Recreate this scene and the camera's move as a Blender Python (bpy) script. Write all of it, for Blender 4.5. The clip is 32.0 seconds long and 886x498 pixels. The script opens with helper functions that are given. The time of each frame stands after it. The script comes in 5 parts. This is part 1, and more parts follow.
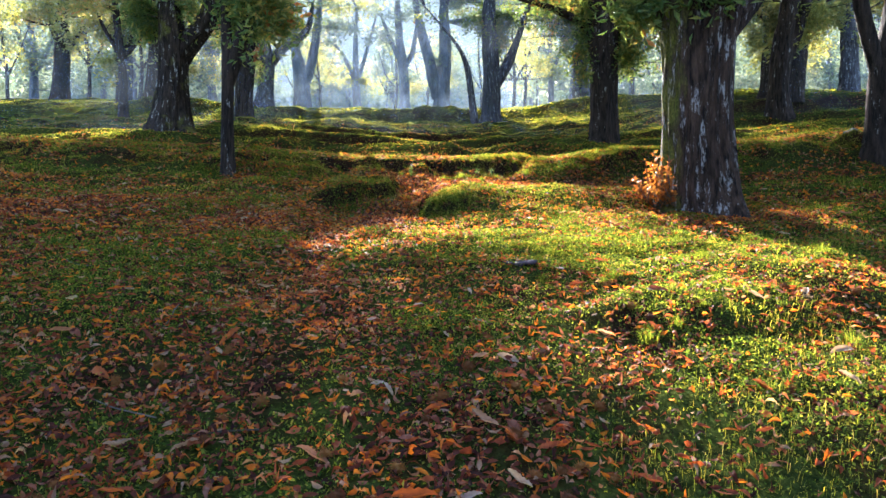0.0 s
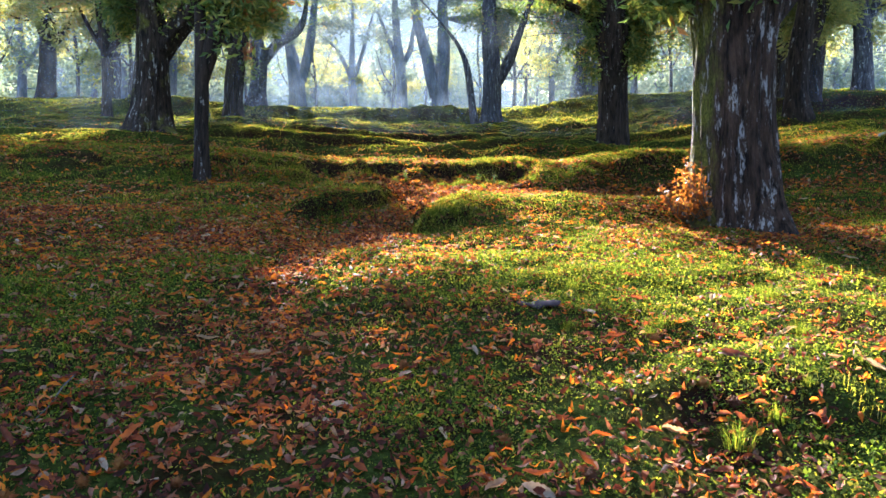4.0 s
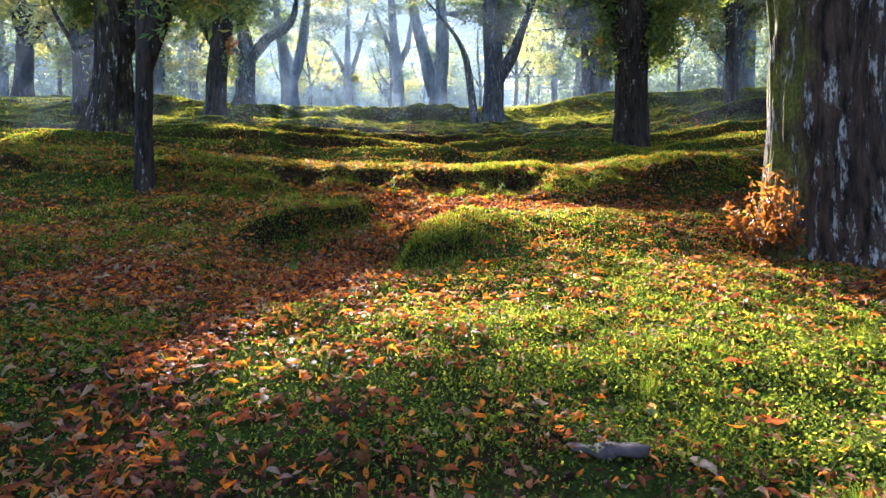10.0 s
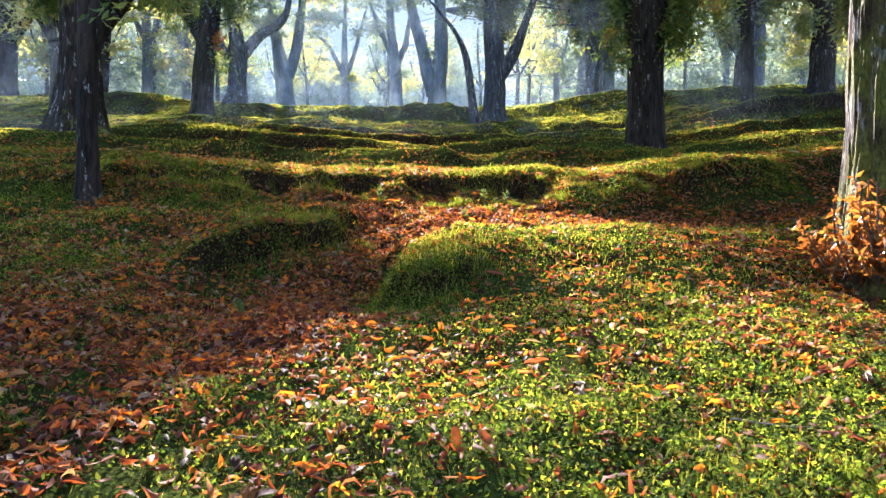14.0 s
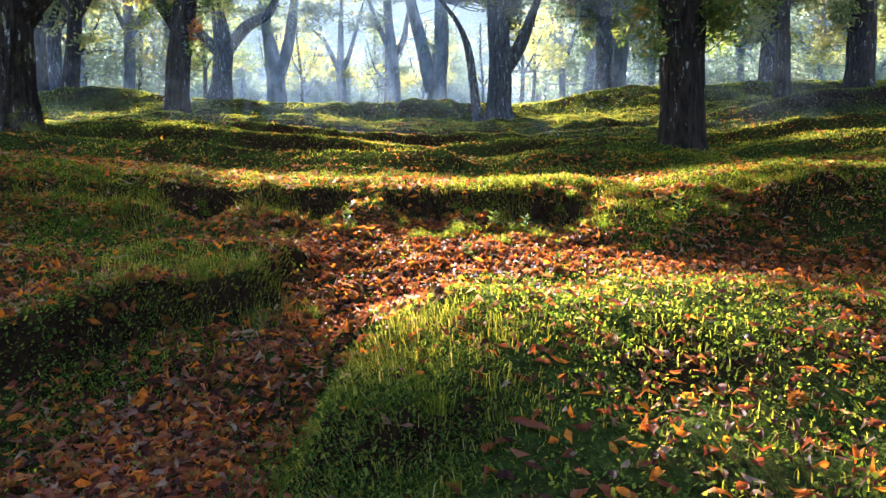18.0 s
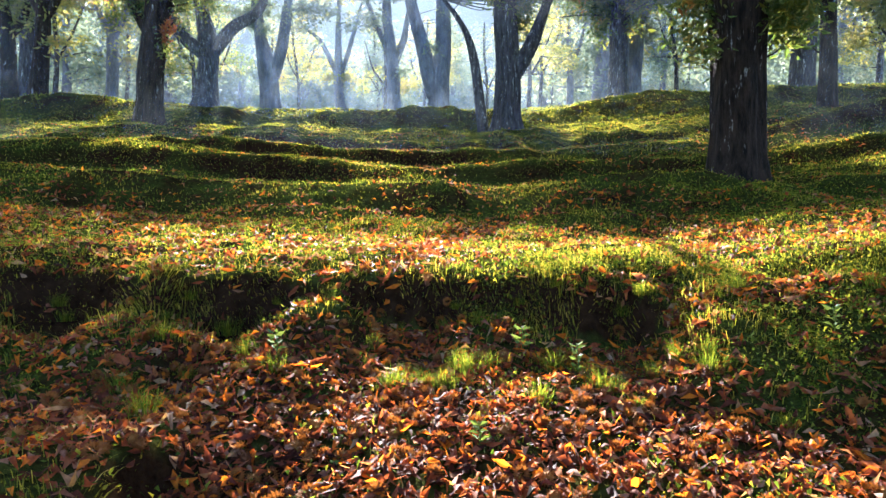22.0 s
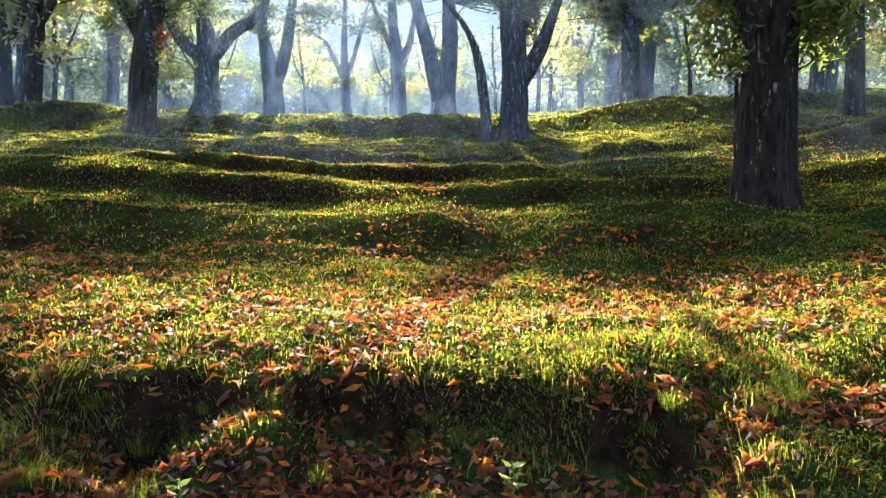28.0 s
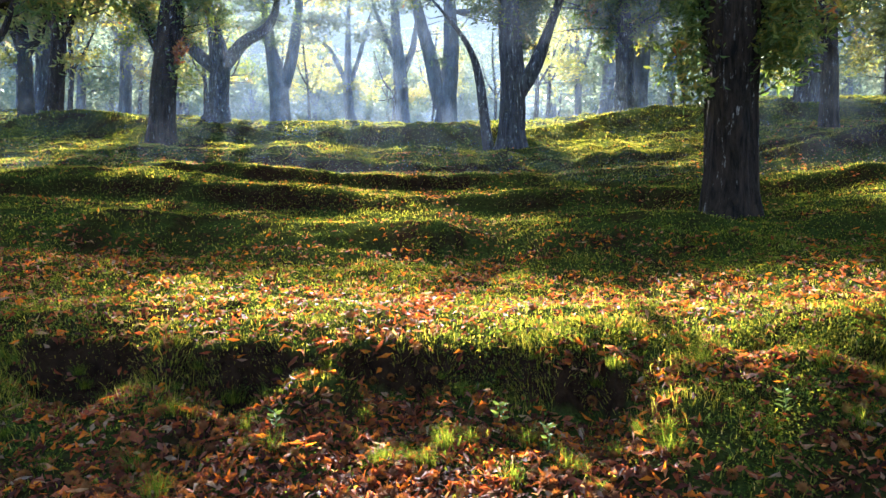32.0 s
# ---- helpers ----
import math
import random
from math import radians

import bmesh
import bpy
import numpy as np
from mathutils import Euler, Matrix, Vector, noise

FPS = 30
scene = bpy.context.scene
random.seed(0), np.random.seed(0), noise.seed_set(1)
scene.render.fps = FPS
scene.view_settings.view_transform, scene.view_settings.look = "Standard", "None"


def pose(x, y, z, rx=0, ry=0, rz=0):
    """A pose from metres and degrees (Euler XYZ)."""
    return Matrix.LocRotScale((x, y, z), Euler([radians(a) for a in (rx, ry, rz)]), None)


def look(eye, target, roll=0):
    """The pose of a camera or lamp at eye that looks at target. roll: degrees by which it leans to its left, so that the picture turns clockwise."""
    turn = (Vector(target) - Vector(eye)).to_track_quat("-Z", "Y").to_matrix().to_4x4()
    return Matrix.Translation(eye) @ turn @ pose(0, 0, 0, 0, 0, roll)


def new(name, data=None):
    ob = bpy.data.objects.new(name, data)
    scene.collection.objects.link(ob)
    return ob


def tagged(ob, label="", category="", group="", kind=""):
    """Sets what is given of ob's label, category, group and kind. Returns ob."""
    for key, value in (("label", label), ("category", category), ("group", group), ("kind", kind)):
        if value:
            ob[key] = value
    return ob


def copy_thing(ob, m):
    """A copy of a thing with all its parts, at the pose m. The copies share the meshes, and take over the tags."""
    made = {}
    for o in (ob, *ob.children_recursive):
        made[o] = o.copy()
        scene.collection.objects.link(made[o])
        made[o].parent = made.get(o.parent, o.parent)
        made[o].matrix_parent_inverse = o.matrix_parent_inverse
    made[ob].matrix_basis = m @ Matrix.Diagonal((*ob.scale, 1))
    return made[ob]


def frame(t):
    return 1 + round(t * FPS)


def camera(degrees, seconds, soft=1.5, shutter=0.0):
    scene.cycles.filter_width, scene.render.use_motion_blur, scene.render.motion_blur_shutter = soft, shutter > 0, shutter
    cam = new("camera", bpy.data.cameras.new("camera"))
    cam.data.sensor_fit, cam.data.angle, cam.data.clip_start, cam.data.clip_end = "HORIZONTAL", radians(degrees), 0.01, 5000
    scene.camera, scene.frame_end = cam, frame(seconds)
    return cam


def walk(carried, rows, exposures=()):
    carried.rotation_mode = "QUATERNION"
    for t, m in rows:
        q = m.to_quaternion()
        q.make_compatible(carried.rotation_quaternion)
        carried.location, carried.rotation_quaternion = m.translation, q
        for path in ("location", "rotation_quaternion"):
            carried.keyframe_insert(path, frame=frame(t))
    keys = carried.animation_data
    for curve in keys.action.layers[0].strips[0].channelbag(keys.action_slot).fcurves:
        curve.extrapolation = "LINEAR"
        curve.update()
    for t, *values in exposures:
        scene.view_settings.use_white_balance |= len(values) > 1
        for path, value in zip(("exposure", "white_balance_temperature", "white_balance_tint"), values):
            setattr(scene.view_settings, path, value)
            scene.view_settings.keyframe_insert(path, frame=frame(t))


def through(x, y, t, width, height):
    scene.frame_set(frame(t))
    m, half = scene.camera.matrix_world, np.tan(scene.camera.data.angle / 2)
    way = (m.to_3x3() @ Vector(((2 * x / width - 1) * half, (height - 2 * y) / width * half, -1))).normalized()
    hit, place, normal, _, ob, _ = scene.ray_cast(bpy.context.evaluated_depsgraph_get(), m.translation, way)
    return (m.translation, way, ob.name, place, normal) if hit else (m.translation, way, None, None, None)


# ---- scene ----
cam = camera(66.8, 32.0)
METRES, EYE, TILT, LEAN, TURN = 12.0, 1.1, -1.5, 0.0, 0.0
ROWS = [
    (0.0, 0.0, 0.0, 0.0, 0.0, 0.0, -0.0),
    (0.5, 0.0004, 0.0107, 0.0018, -0.02, -0.0, -0.0),
    (1.0, 0.0005, 0.0216, 0.004, -0.05, 0.0, -0.02),
    (1.5, 0.0009, 0.0329, 0.006, -0.08, -0.01, -0.02),
    (2.0, 0.0012, 0.0443, 0.0081, -0.1, -0.03, -0.03),
    (2.5, 0.0013, 0.0559, 0.0104, -0.12, -0.02, -0.04),
    (3.0, 0.0009, 0.0678, 0.013, -0.14, -0.02, -0.06),
    (3.5, 0.0008, 0.0799, 0.0156, -0.14, -0.02, -0.06),
    (5.5, 0.0019, 0.1298, 0.0254, -0.14, -0.02, -0.05),
    (6.0, 0.0029, 0.1427, 0.0277, -0.15, -0.02, -0.05),
    (6.5, 0.0039, 0.1558, 0.03, -0.16, -0.0, -0.05),
    (7.0, 0.0047, 0.1688, 0.0322, -0.16, 0.01, -0.05),
    (7.5, 0.0054, 0.1817, 0.0344, -0.18, 0.02, -0.06),
    (8.0, 0.0058, 0.1945, 0.0368, -0.19, 0.03, -0.06),
    (8.5, 0.0059, 0.2071, 0.039, -0.18, 0.03, -0.05),
    (9.0, 0.0056, 0.2196, 0.0409, -0.2, 0.03, -0.05),
    (9.5, 0.005, 0.2318, 0.0424, -0.21, 0.03, -0.06),
    (10.0, 0.0046, 0.244, 0.0435, -0.2, 0.04, -0.04),
    (10.5, 0.0043, 0.256, 0.0449, -0.2, 0.04, -0.04),
    (11.0, 0.0046, 0.2682, 0.0458, -0.18, 0.06, -0.05),
    (11.5, 0.005, 0.2799, 0.0464, -0.19, 0.07, -0.05),
    (12.0, 0.0058, 0.2918, 0.048, -0.19, 0.07, -0.05),
    (12.5, 0.0068, 0.3041, 0.0518, -0.2, 0.07, -0.05),
    (13.0, 0.008, 0.3165, 0.0556, -0.2, 0.07, -0.02),
    (13.5, 0.0088, 0.3295, 0.058, -0.2, 0.08, -0.03),
    (14.0, 0.0096, 0.3446, 0.0599, -0.19, 0.09, -0.03),
    (14.5, 0.0103, 0.3625, 0.0617, -0.17, 0.1, -0.02),
    (16.5, 0.0149, 0.4521, 0.0684, -0.11, 0.05, -0.06),
    (17.0, 0.0152, 0.4767, 0.0741, -0.1, 0.02, -0.06),
    (17.5, 0.0157, 0.5009, 0.0835, -0.08, 0.01, -0.06),
    (18.0, 0.0154, 0.5248, 0.091, -0.07, 0.01, -0.09),
    (18.5, 0.015, 0.5484, 0.0973, -0.05, 0.01, -0.07),
    (19.0, 0.0147, 0.5716, 0.1037, 0.0, 0.03, -0.07),
    (19.5, 0.0148, 0.5948, 0.1097, 0.03, 0.01, -0.09),
    (20.0, 0.0153, 0.6177, 0.116, 0.06, 0.0, -0.07),
    (20.5, 0.0158, 0.64, 0.1236, 0.1, 0.02, -0.06),
    (21.0, 0.0165, 0.6611, 0.1315, 0.12, 0.05, -0.07),
    (21.5, 0.0175, 0.6808, 0.1395, 0.16, 0.06, -0.04),
    (22.0, 0.019, 0.6995, 0.1471, 0.2, 0.06, -0.02),
    (22.5, 0.0206, 0.7175, 0.1551, 0.24, 0.07, -0.01),
    (23.0, 0.0229, 0.7354, 0.1633, 0.26, 0.08, 0.01),
    (23.5, 0.0252, 0.7528, 0.1714, 0.3, 0.08, 0.04),
    (24.0, 0.0271, 0.7702, 0.1784, 0.32, 0.08, 0.03),
    (24.5, 0.0287, 0.7872, 0.18, 0.35, 0.1, 0.03),
    (25.0, 0.0303, 0.8045, 0.1798, 0.39, 0.09, 0.05),
    (25.5, 0.0314, 0.8237, 0.18, 0.49, 0.07, 0.02),
    (26.3, 0.0318, 0.836, 0.1803, 0.72, 0.06, -0.01),
    (27.5, 0.0321, 0.7786, 0.1807, 1.05, 0.04, -0.04),
    (28.0, 0.0325, 0.767, 0.181, 1.05, 0.04, -0.04),
    (28.5, 0.0326, 0.7551, 0.181, 1.06, 0.06, -0.04),
    (29.0, 0.0329, 0.7433, 0.1811, 1.07, 0.07, -0.04),
    (29.5, 0.0336, 0.7316, 0.1816, 1.08, 0.08, -0.04),
    (30.0, 0.0334, 0.72, 0.1821, 1.09, 0.08, -0.05),
    (30.5, 0.0328, 0.7083, 0.1823, 1.08, 0.09, -0.05),
    (31.0, 0.032, 0.6967, 0.1824, 1.09, 0.09, -0.07),
    (31.5, 0.0312, 0.6852, 0.1828, 1.1, 0.11, -0.07),
    (32.0, 0.0304, 0.6741, 0.1832, 1.09, 0.13, -0.06),
]
walk(cam, [(t, pose(0, 0, EYE, TILT, LEAN, TURN) @ pose(METRES * x, METRES * y, METRES * z, 90 + pitch, roll, yaw)) for t, x, y, z, yaw, pitch, roll in ROWS], exposures=((0.0, 3.56, 5900, 13), (32.0, 3.56, 5900, 13)))

# ---- world, sun ----
SUN_AZ, SUN_EL = radians(-10.0), radians(28.0)   # azimuth from +y towards +x
SUN_DIR = Vector((math.sin(SUN_AZ) * math.cos(SUN_EL), math.cos(SUN_AZ) * math.cos(SUN_EL), math.sin(SUN_EL)))
world = bpy.data.worlds.new("sky")
scene.world = world
world.use_nodes = True
wn = world.node_tree.nodes
wl = world.node_tree.links
sky = wn.new("ShaderNodeTexSky")
sky.sky_type = "NISHITA"
sky.sun_disc = False
sky.sun_elevation, sky.sun_rotation = SUN_EL, SUN_AZ
sky.air_density, sky.dust_density, sky.ozone_density = 1.0, 1.5, 2.0
wl.new(sky.outputs[0], wn["Background"].inputs[0])
wn["Background"].inputs[1].default_value = 0.098
sun_data = bpy.data.lights.new("sun", "SUN")
sun_data.energy, sun_data.angle, sun_data.color = 4.8, radians(0.6), (1.0, 0.92, 0.81)
sun_ob = new("sun", sun_data)
sun_ob.matrix_world = look(SUN_DIR * 200, (0, 0, 0))


# ---- noise and terrain ----
def hash2(ix, iy, seed):
    h = (ix.astype(np.int64) * 374761393 + iy.astype(np.int64) * 668265263 + seed * 974634777) & 0x7FFFFFFF
    h = ((h ^ (h >> 13)) * 1274126177) & 0x7FFFFFFF
    return ((h ^ (h >> 16)) & 0xFFFF) / 65535.0


def vnoise(x, y, seed=0):
    """Smooth value noise in 0..1 on arrays."""
    x, y = np.asarray(x, float), np.asarray(y, float)
    ix, iy = np.floor(x), np.floor(y)
    fx, fy = x - ix, y - iy
    fx, fy = fx * fx * (3 - 2 * fx), fy * fy * (3 - 2 * fy)
    a, b = hash2(ix, iy, seed), hash2(ix + 1, iy, seed)
    c, d = hash2(ix, iy + 1, seed), hash2(ix + 1, iy + 1, seed)
    return (a * (1 - fx) + b * fx) * (1 - fy) + (c * (1 - fx) + d * fx) * fy


def fbm(x, y, seed=0, octaves=3):
    total, amp, norm = 0.0, 1.0, 0.0
    for i in range(octaves):
        total = total + amp * vnoise(np.asarray(x) * 2 ** i, np.asarray(y) * 2 ** i, seed + i)
        norm, amp = norm + amp, amp * 0.5
    return total / norm


def smooth(v, lo, hi):
    t = np.clip((np.asarray(v, float) - lo) / (hi - lo), 0, 1)
    return t * t * (3 - 2 * t)


# the hillside's height along its middle: small old terraces, then the crest and the flatter wood beyond
PROFILE_Y = (-300, -60, -10, 0, 2.8, 4.6, 5.75, 7, 8.2, 9.9, 11.5, 11.86, 12.04, 12.4, 14.6, 15.2, 15.45, 16.1, 18.4, 18.85, 19.25, 20.9, 21.2, 21.5,
             23.8, 24.15, 26, 28.5, 29.2, 31, 36, 41, 46, 54, 80, 140, 400, 3000)
PROFILE_Z = (-30, -12, -2.4, -0.25, 0.38, 0.72, 0.94, 1.12, 1.35, 1.60, 1.94, 2.06, 2.37, 2.45, 2.68, 2.74, 2.82, 3.10, 3.31, 3.40, 3.74, 3.88, 3.94, 4.26,
             4.43, 4.76, 5.2, 5.72, 6.0, 6.35, 7.45, 8.45, 9.05, 10.35, 13.2, 17, 20, 20)
# hummocks and hollows: x, y, half width, half depth, height
HUMMOCKS = (
    (-0.75, 8.50, 0.80, 0.60, -0.15), (-0.22, 9.60, 0.30, 0.80, -0.12), (2.0, 9.3, 1.3, 0.85, 0.12),
     (-2.6, 10.1, 0.9, 0.5, 0.12), (3.22, 8.42, 1.1, 1.0, -0.05), (1.6, 3.95, 0.7, 0.35, 0.10),
    (2.3, 4.6, 0.8, 0.5, 0.10), (-0.6, 16.3, 1.1, 0.6, 0.08), (2.3, 16.2, 1.4, 0.8, 0.16), (0.78, 15.8, 0.36, 1.0, -0.15), (-2.6, 16.0, 0.5, 0.6, -0.22), (-1.35, 15.5, 0.7, 0.4, 0.08), (1.7, 15.35, 0.9, 0.4, 0.10), (3.2, 15.5, 0.7, 0.4, 0.12), (-4.6, 15.4, 0.7, 0.4, 0.12),
    (-3.6, 16.2, 1.5, 0.7, 0.08), (-0.8, 30.0, 2.6, 1.1, 0.50), (6.8, 31.0, 3.4, 1.2, 0.48), (-12.0, 31.0, 3.0, 1.2, 0.6), (-9.2, 35.2, 2.4, 1.8, 0.2),
    (-7.6, 29.3, 2.0, 1.0, 0.3), (12.5, 23.0, 2.5, 1.3, 0.5), (-7.1, 17.5, 1.6, 1.4, 0.06), (9.0, 21.5, 2.2, 0.8, 0.3), (4.1, 16.7, 1.4, 0.9, -0.14), (-7.9, 26.0, 1.8, 1.1, -0.25),
    (-5.5, 20.0, 1.6, 0.7, 0.2), (11.0, 29.0, 3.0, 1.0, 0.4), (-4.0, 12.7, 0.8, 0.35, 0.12), (3.3, 12.4, 0.9, 0.35, 0.10),
)


def height(x, y):
    x, y = np.asarray(x, float), np.asarray(y, float)
    terraced = smooth(y, 11.0, 12.0) * (1 - smooth(y, 60, 90))
    wander = (fbm(x * 0.55, y * 0.05 + 3.0, 11) - 0.5) * 0.7 + (vnoise(x * 2.3, y * 0.3, 17) - 0.5) * 0.26 + ((vnoise(x * 6.1, y * 0.6, 19) - 0.5) * 0.20 + (vnoise(x * 12.5, y * 1.2, 23) - 0.5) * 0.12) * (1 - 0.7 * smooth(y, 14, 18))
    wander = wander * (1 + 1.2 * smooth(y, 17, 24))
    yw = y + wander * terraced
    z = np.interp(yw, PROFILE_Y, PROFILE_Z)
    # here and there the old terrace walls have slumped into a gentle slope
    slump = smooth(fbm(x * 0.45 + 2.0, y * 0.22, 83), 0.42, 0.66) * terraced
    soft = sum(np.interp(yw + o, PROFILE_Y, PROFILE_Z) for o in (-0.8, -0.4, 0.0, 0.4, 0.8)) / 5
    z = z * (1 - 0.8 * slump) + soft * 0.8 * slump
    z = z + 0.085 * np.clip(x - 2.0, 0, 13) * smooth(y, 5, 15)
    z = z + 0.055 * np.clip(-x - 1.3, 0, 6) * (1 - 0.6 * smooth(y, 22, 34)) + 0.05 * np.clip(-x - 9, 0, 8) * smooth(y, 27, 33)
    # right of the broken wall the bank is a turf slope
    gentle = smooth(x + 0.5 * (vnoise(x * 1.9, y * 2.3, 67) - 0.5), 1.2, 1.65) * smooth(y, 10.6, 11.0) * (1 - smooth(y, 12.2, 12.6))
    z = z + gentle * (np.interp(y, (10.8, 11.15, 12.1, 12.6), (1.82, 1.93, 2.36, 2.45)) - np.interp(yw, PROFILE_Y, PROFILE_Z))
    for hx, hy, sx, sy, hh in HUMMOCKS:
        r = ((x - hx) / sx) ** 2 + ((y - hy) / sy) ** 2
        inside = r < 5
        if np.any(inside):
            z = z + np.where(inside, hh * np.exp(-np.minimum(r, 5) ** 1.6 * 0.8), 0) if r.ndim == 0 else np.add(z, 0)
            if r.ndim:
                z[inside] += hh * np.exp(-r[inside] ** 1.6 * 0.8)
    edge = 0.14 * (vnoise(x * 4.1, y * 4.1, 37) - 0.5) + 0.07 * (vnoise(x * 9.3, y * 9.3, 38) - 0.5)
    # an undercut turf bank beside the hollow, running back from the trail
    along = y - 9.93 - 1.15 * np.clip(x + 0.7, -0.9, 0.3)
    z = z + 0.25 * smooth(along + edge, -0.03, 0.15) * (1 - smooth(x + edge, -0.80, -0.60)) * (1 - smooth(y, 10.3, 11.3)) * smooth(x + 2 * edge, -2.1, -1.35)
    # the shaggy turf mound between the trail and the great tree: steep towards the trail, trailing off behind
    front = y - 8.06 - 0.10 * np.clip(x - 0.35, 0, 1.2) - 0.35 * np.clip(0.05 - x, 0, 0.5)
    z = z + 0.27 * smooth(x + 0.7 * edge, -0.36, -0.15) * smooth((front + 1.0 * edge) / (0.42 + 1.1 * np.clip(x - 0.15, 0, 1.6)), 0.0, 1.0) * (1 - smooth(y, 9.0, 10.5)) * (1 - 0.72 * smooth(x + edge, 0.28, 1.0))
    # the foot of the terrace wall is broken into turf clumps and slumped clods
    face = np.exp(-((y - 11.85) / 0.42) ** 2) * (1 - 0.75 * np.exp(-((x - 0.9) / 0.75) ** 4))
    z = z + face * (0.30 * (vnoise(x * 2.2, y * 2.6, 43) - 0.5) + 0.16 * (vnoise(x * 5.3, y * 5.1, 47) - 0.5))
    z = z + 0.10 * np.exp(-((y - 11.6) / 0.33) ** 2) * (1 - np.exp(-((x - 0.85) / 0.9) ** 4))
    second = np.exp(-((y - 15.7) / 0.6) ** 2)
    z = z + second * (0.22 * (vnoise(x * 0.9, y * 1.6, 53) - 0.5) + 0.11 * (vnoise(x * 3.7, y * 4.1, 57) - 0.5))
    near = 1 - smooth(y, 40, 80)
    z = z + near * (0.16 * (fbm(x * 0.8, y * 0.8, 5) - 0.5) + 0.07 * (fbm(x * 3.1, y * 3.1, 7) - 0.5))
    close = 1 - smooth(y, 15, 22)
    z = z + close * (0.030 * (vnoise(x * 7.3, y * 7.3, 33) - 0.5) + 0.022 * (vnoise(x * 13, y * 13, 35) - 0.5))
    z = z + smooth(y, 14, 19) * near * (0.18 * (fbm(x * 0.45, y * 1.5, 29) - 0.5) + 0.05 * (vnoise(x * 2.4, y * 3.0, 31) - 0.5))
    return z


def trail(x, y):
    """1 along the trodden, leaf-filled trail, 0 away from it."""
    cx = np.interp(y, (0, 3.1, 4.6, 5.4, 6.1, 7.3, 8.6, 9.8, 11.0, 12.2, 15.3, 18.0, 25.0), (0.3, -0.2, -0.87, -1.12, -1.22, -0.80, -0.75, -0.38, 0.25, -0.1, 0.75, 0.45, -1.0))
    wide = np.interp(y, (0, 6.6, 7.6, 9.2, 10, 11.5, 11.9, 14, 20), (0.35, 0.27, 0.52, 0.48, 0.38, 0.55, 0.18, 0.2, 0.3))
    return np.exp(-np.abs((x - cx) / wide) ** 2.6)


def litter(x, y):
    """How thickly the fallen leaves lie, 0..1."""
    d = (0.12 + 0.13 * (1 - smooth(x, -0.3, 0.8)) * (1 - smooth(y, 8.5, 10.5)) + (0.30 + 0.11 * smooth(y, 4, 8)) * smooth(fbm(x * 0.9 + 4, y * 0.9, 41), 0.45, 0.68)) * (1 - 0.35 * smooth(y, 14.5, 16))
    d = d * (1 - 0.45 * smooth(x, -1.1, -0.8) * smooth(y, 5.0, 5.6) * (1 - smooth(y, 6.8, 7.3)))
    d = np.maximum(d, (0.62 + 0.33 * smooth(y, 4.5, 7.5)) * trail(x, y))
    d = np.maximum(d, 0.85 * smooth(y, 10.2, 10.8) * (1 - smooth(y, 11.6, 11.95)) * smooth(x, -2.6, -0.6) * (1 - 0.85 * smooth(x, 1.2, 1.7) * smooth(y, 10.8, 11.1)))
    d = np.maximum(d, 0.33 * smooth(y, 12.0, 12.3) * (1 - smooth(y, 14.3, 15.0)))
    bare = np.exp(-(((x + 1.2) / 0.5) ** 2 + ((y - 10.1) / 0.4) ** 2) ** 2) + np.exp(-(((x - 0.02) / 0.36) ** 2 + ((y - 8.5) / 0.42) ** 2) ** 2)
    d = d * (1 - 0.8 * np.clip(bare, 0, 1))
    d = np.maximum(d, (0.12 + 0.42 * smooth(fbm(x * 1.6 + 7, y * 1.6, 46), 0.40, 0.60)) * (1 - smooth(y, 2.6, 4.0)) * (1 - smooth(x, 0.2, 1.5)))
    d = np.maximum(d, 0.22 * smooth(x, 0.0, 0.8) * smooth(y, 5.2, 6.2) * (1 - smooth(y, 8.2, 9.0)))
    d = np.maximum(d, 0.75 * smooth(fbm(x * 2.4, y * 2.4, 45), 0.40, 0.55) * smooth(y, 11.3, 11.6) * (1 - smooth(y, 12.1, 12.4)))
    d = np.maximum(d, 0.5 * smooth(fbm(x * 0.7, y * 1.1, 49), 0.46, 0.62) * smooth(y, 15.0, 16.0) * (1 - smooth(y, 22, 26)))
    r = np.hypot(x - 3.35, y - 8.2)
    d = np.maximum(d, 0.75 * np.exp(-(r / 1.2) ** 4))
    d = d * (1 - 0.4 * smooth(x, -0.5, -0.2) * smooth(y, 5.4, 6.2) * (1 - smooth(y, 9.6, 10.2)))
    return np.clip(d, 0, 1)


# ---- materials ----
def material(name):
    m = bpy.data.materials.new(name)
    m.use_nodes = True
    m.node_tree.nodes.clear()
    return m, m.node_tree.nodes, m.node_tree.links


def ramp(nodes, stops):
    r = nodes.new("ShaderNodeValToRGB")
    while len(r.color_ramp.elements) < len(stops):
        r.color_ramp.elements.new(0.5)
    for e, (p, c) in zip(r.color_ramp.elements, stops):
        e.position, e.color = p, (*c, 1)
    return r


def mixed(nodes, links, fac, a, b, mode="MIX"):
    m = nodes.new("ShaderNodeMix")
    m.data_type, m.blend_type = "RGBA", mode
    for socket, value in ((0, fac), (6, a), (7, b)):
        if isinstance(value, (int, float)):
            m.inputs[socket].default_value = value
        elif isinstance(value, tuple):
            m.inputs[socket].default_value = (*value, 1)
        else:
            links.new(value, m.inputs[socket])
    return m.outputs[2]


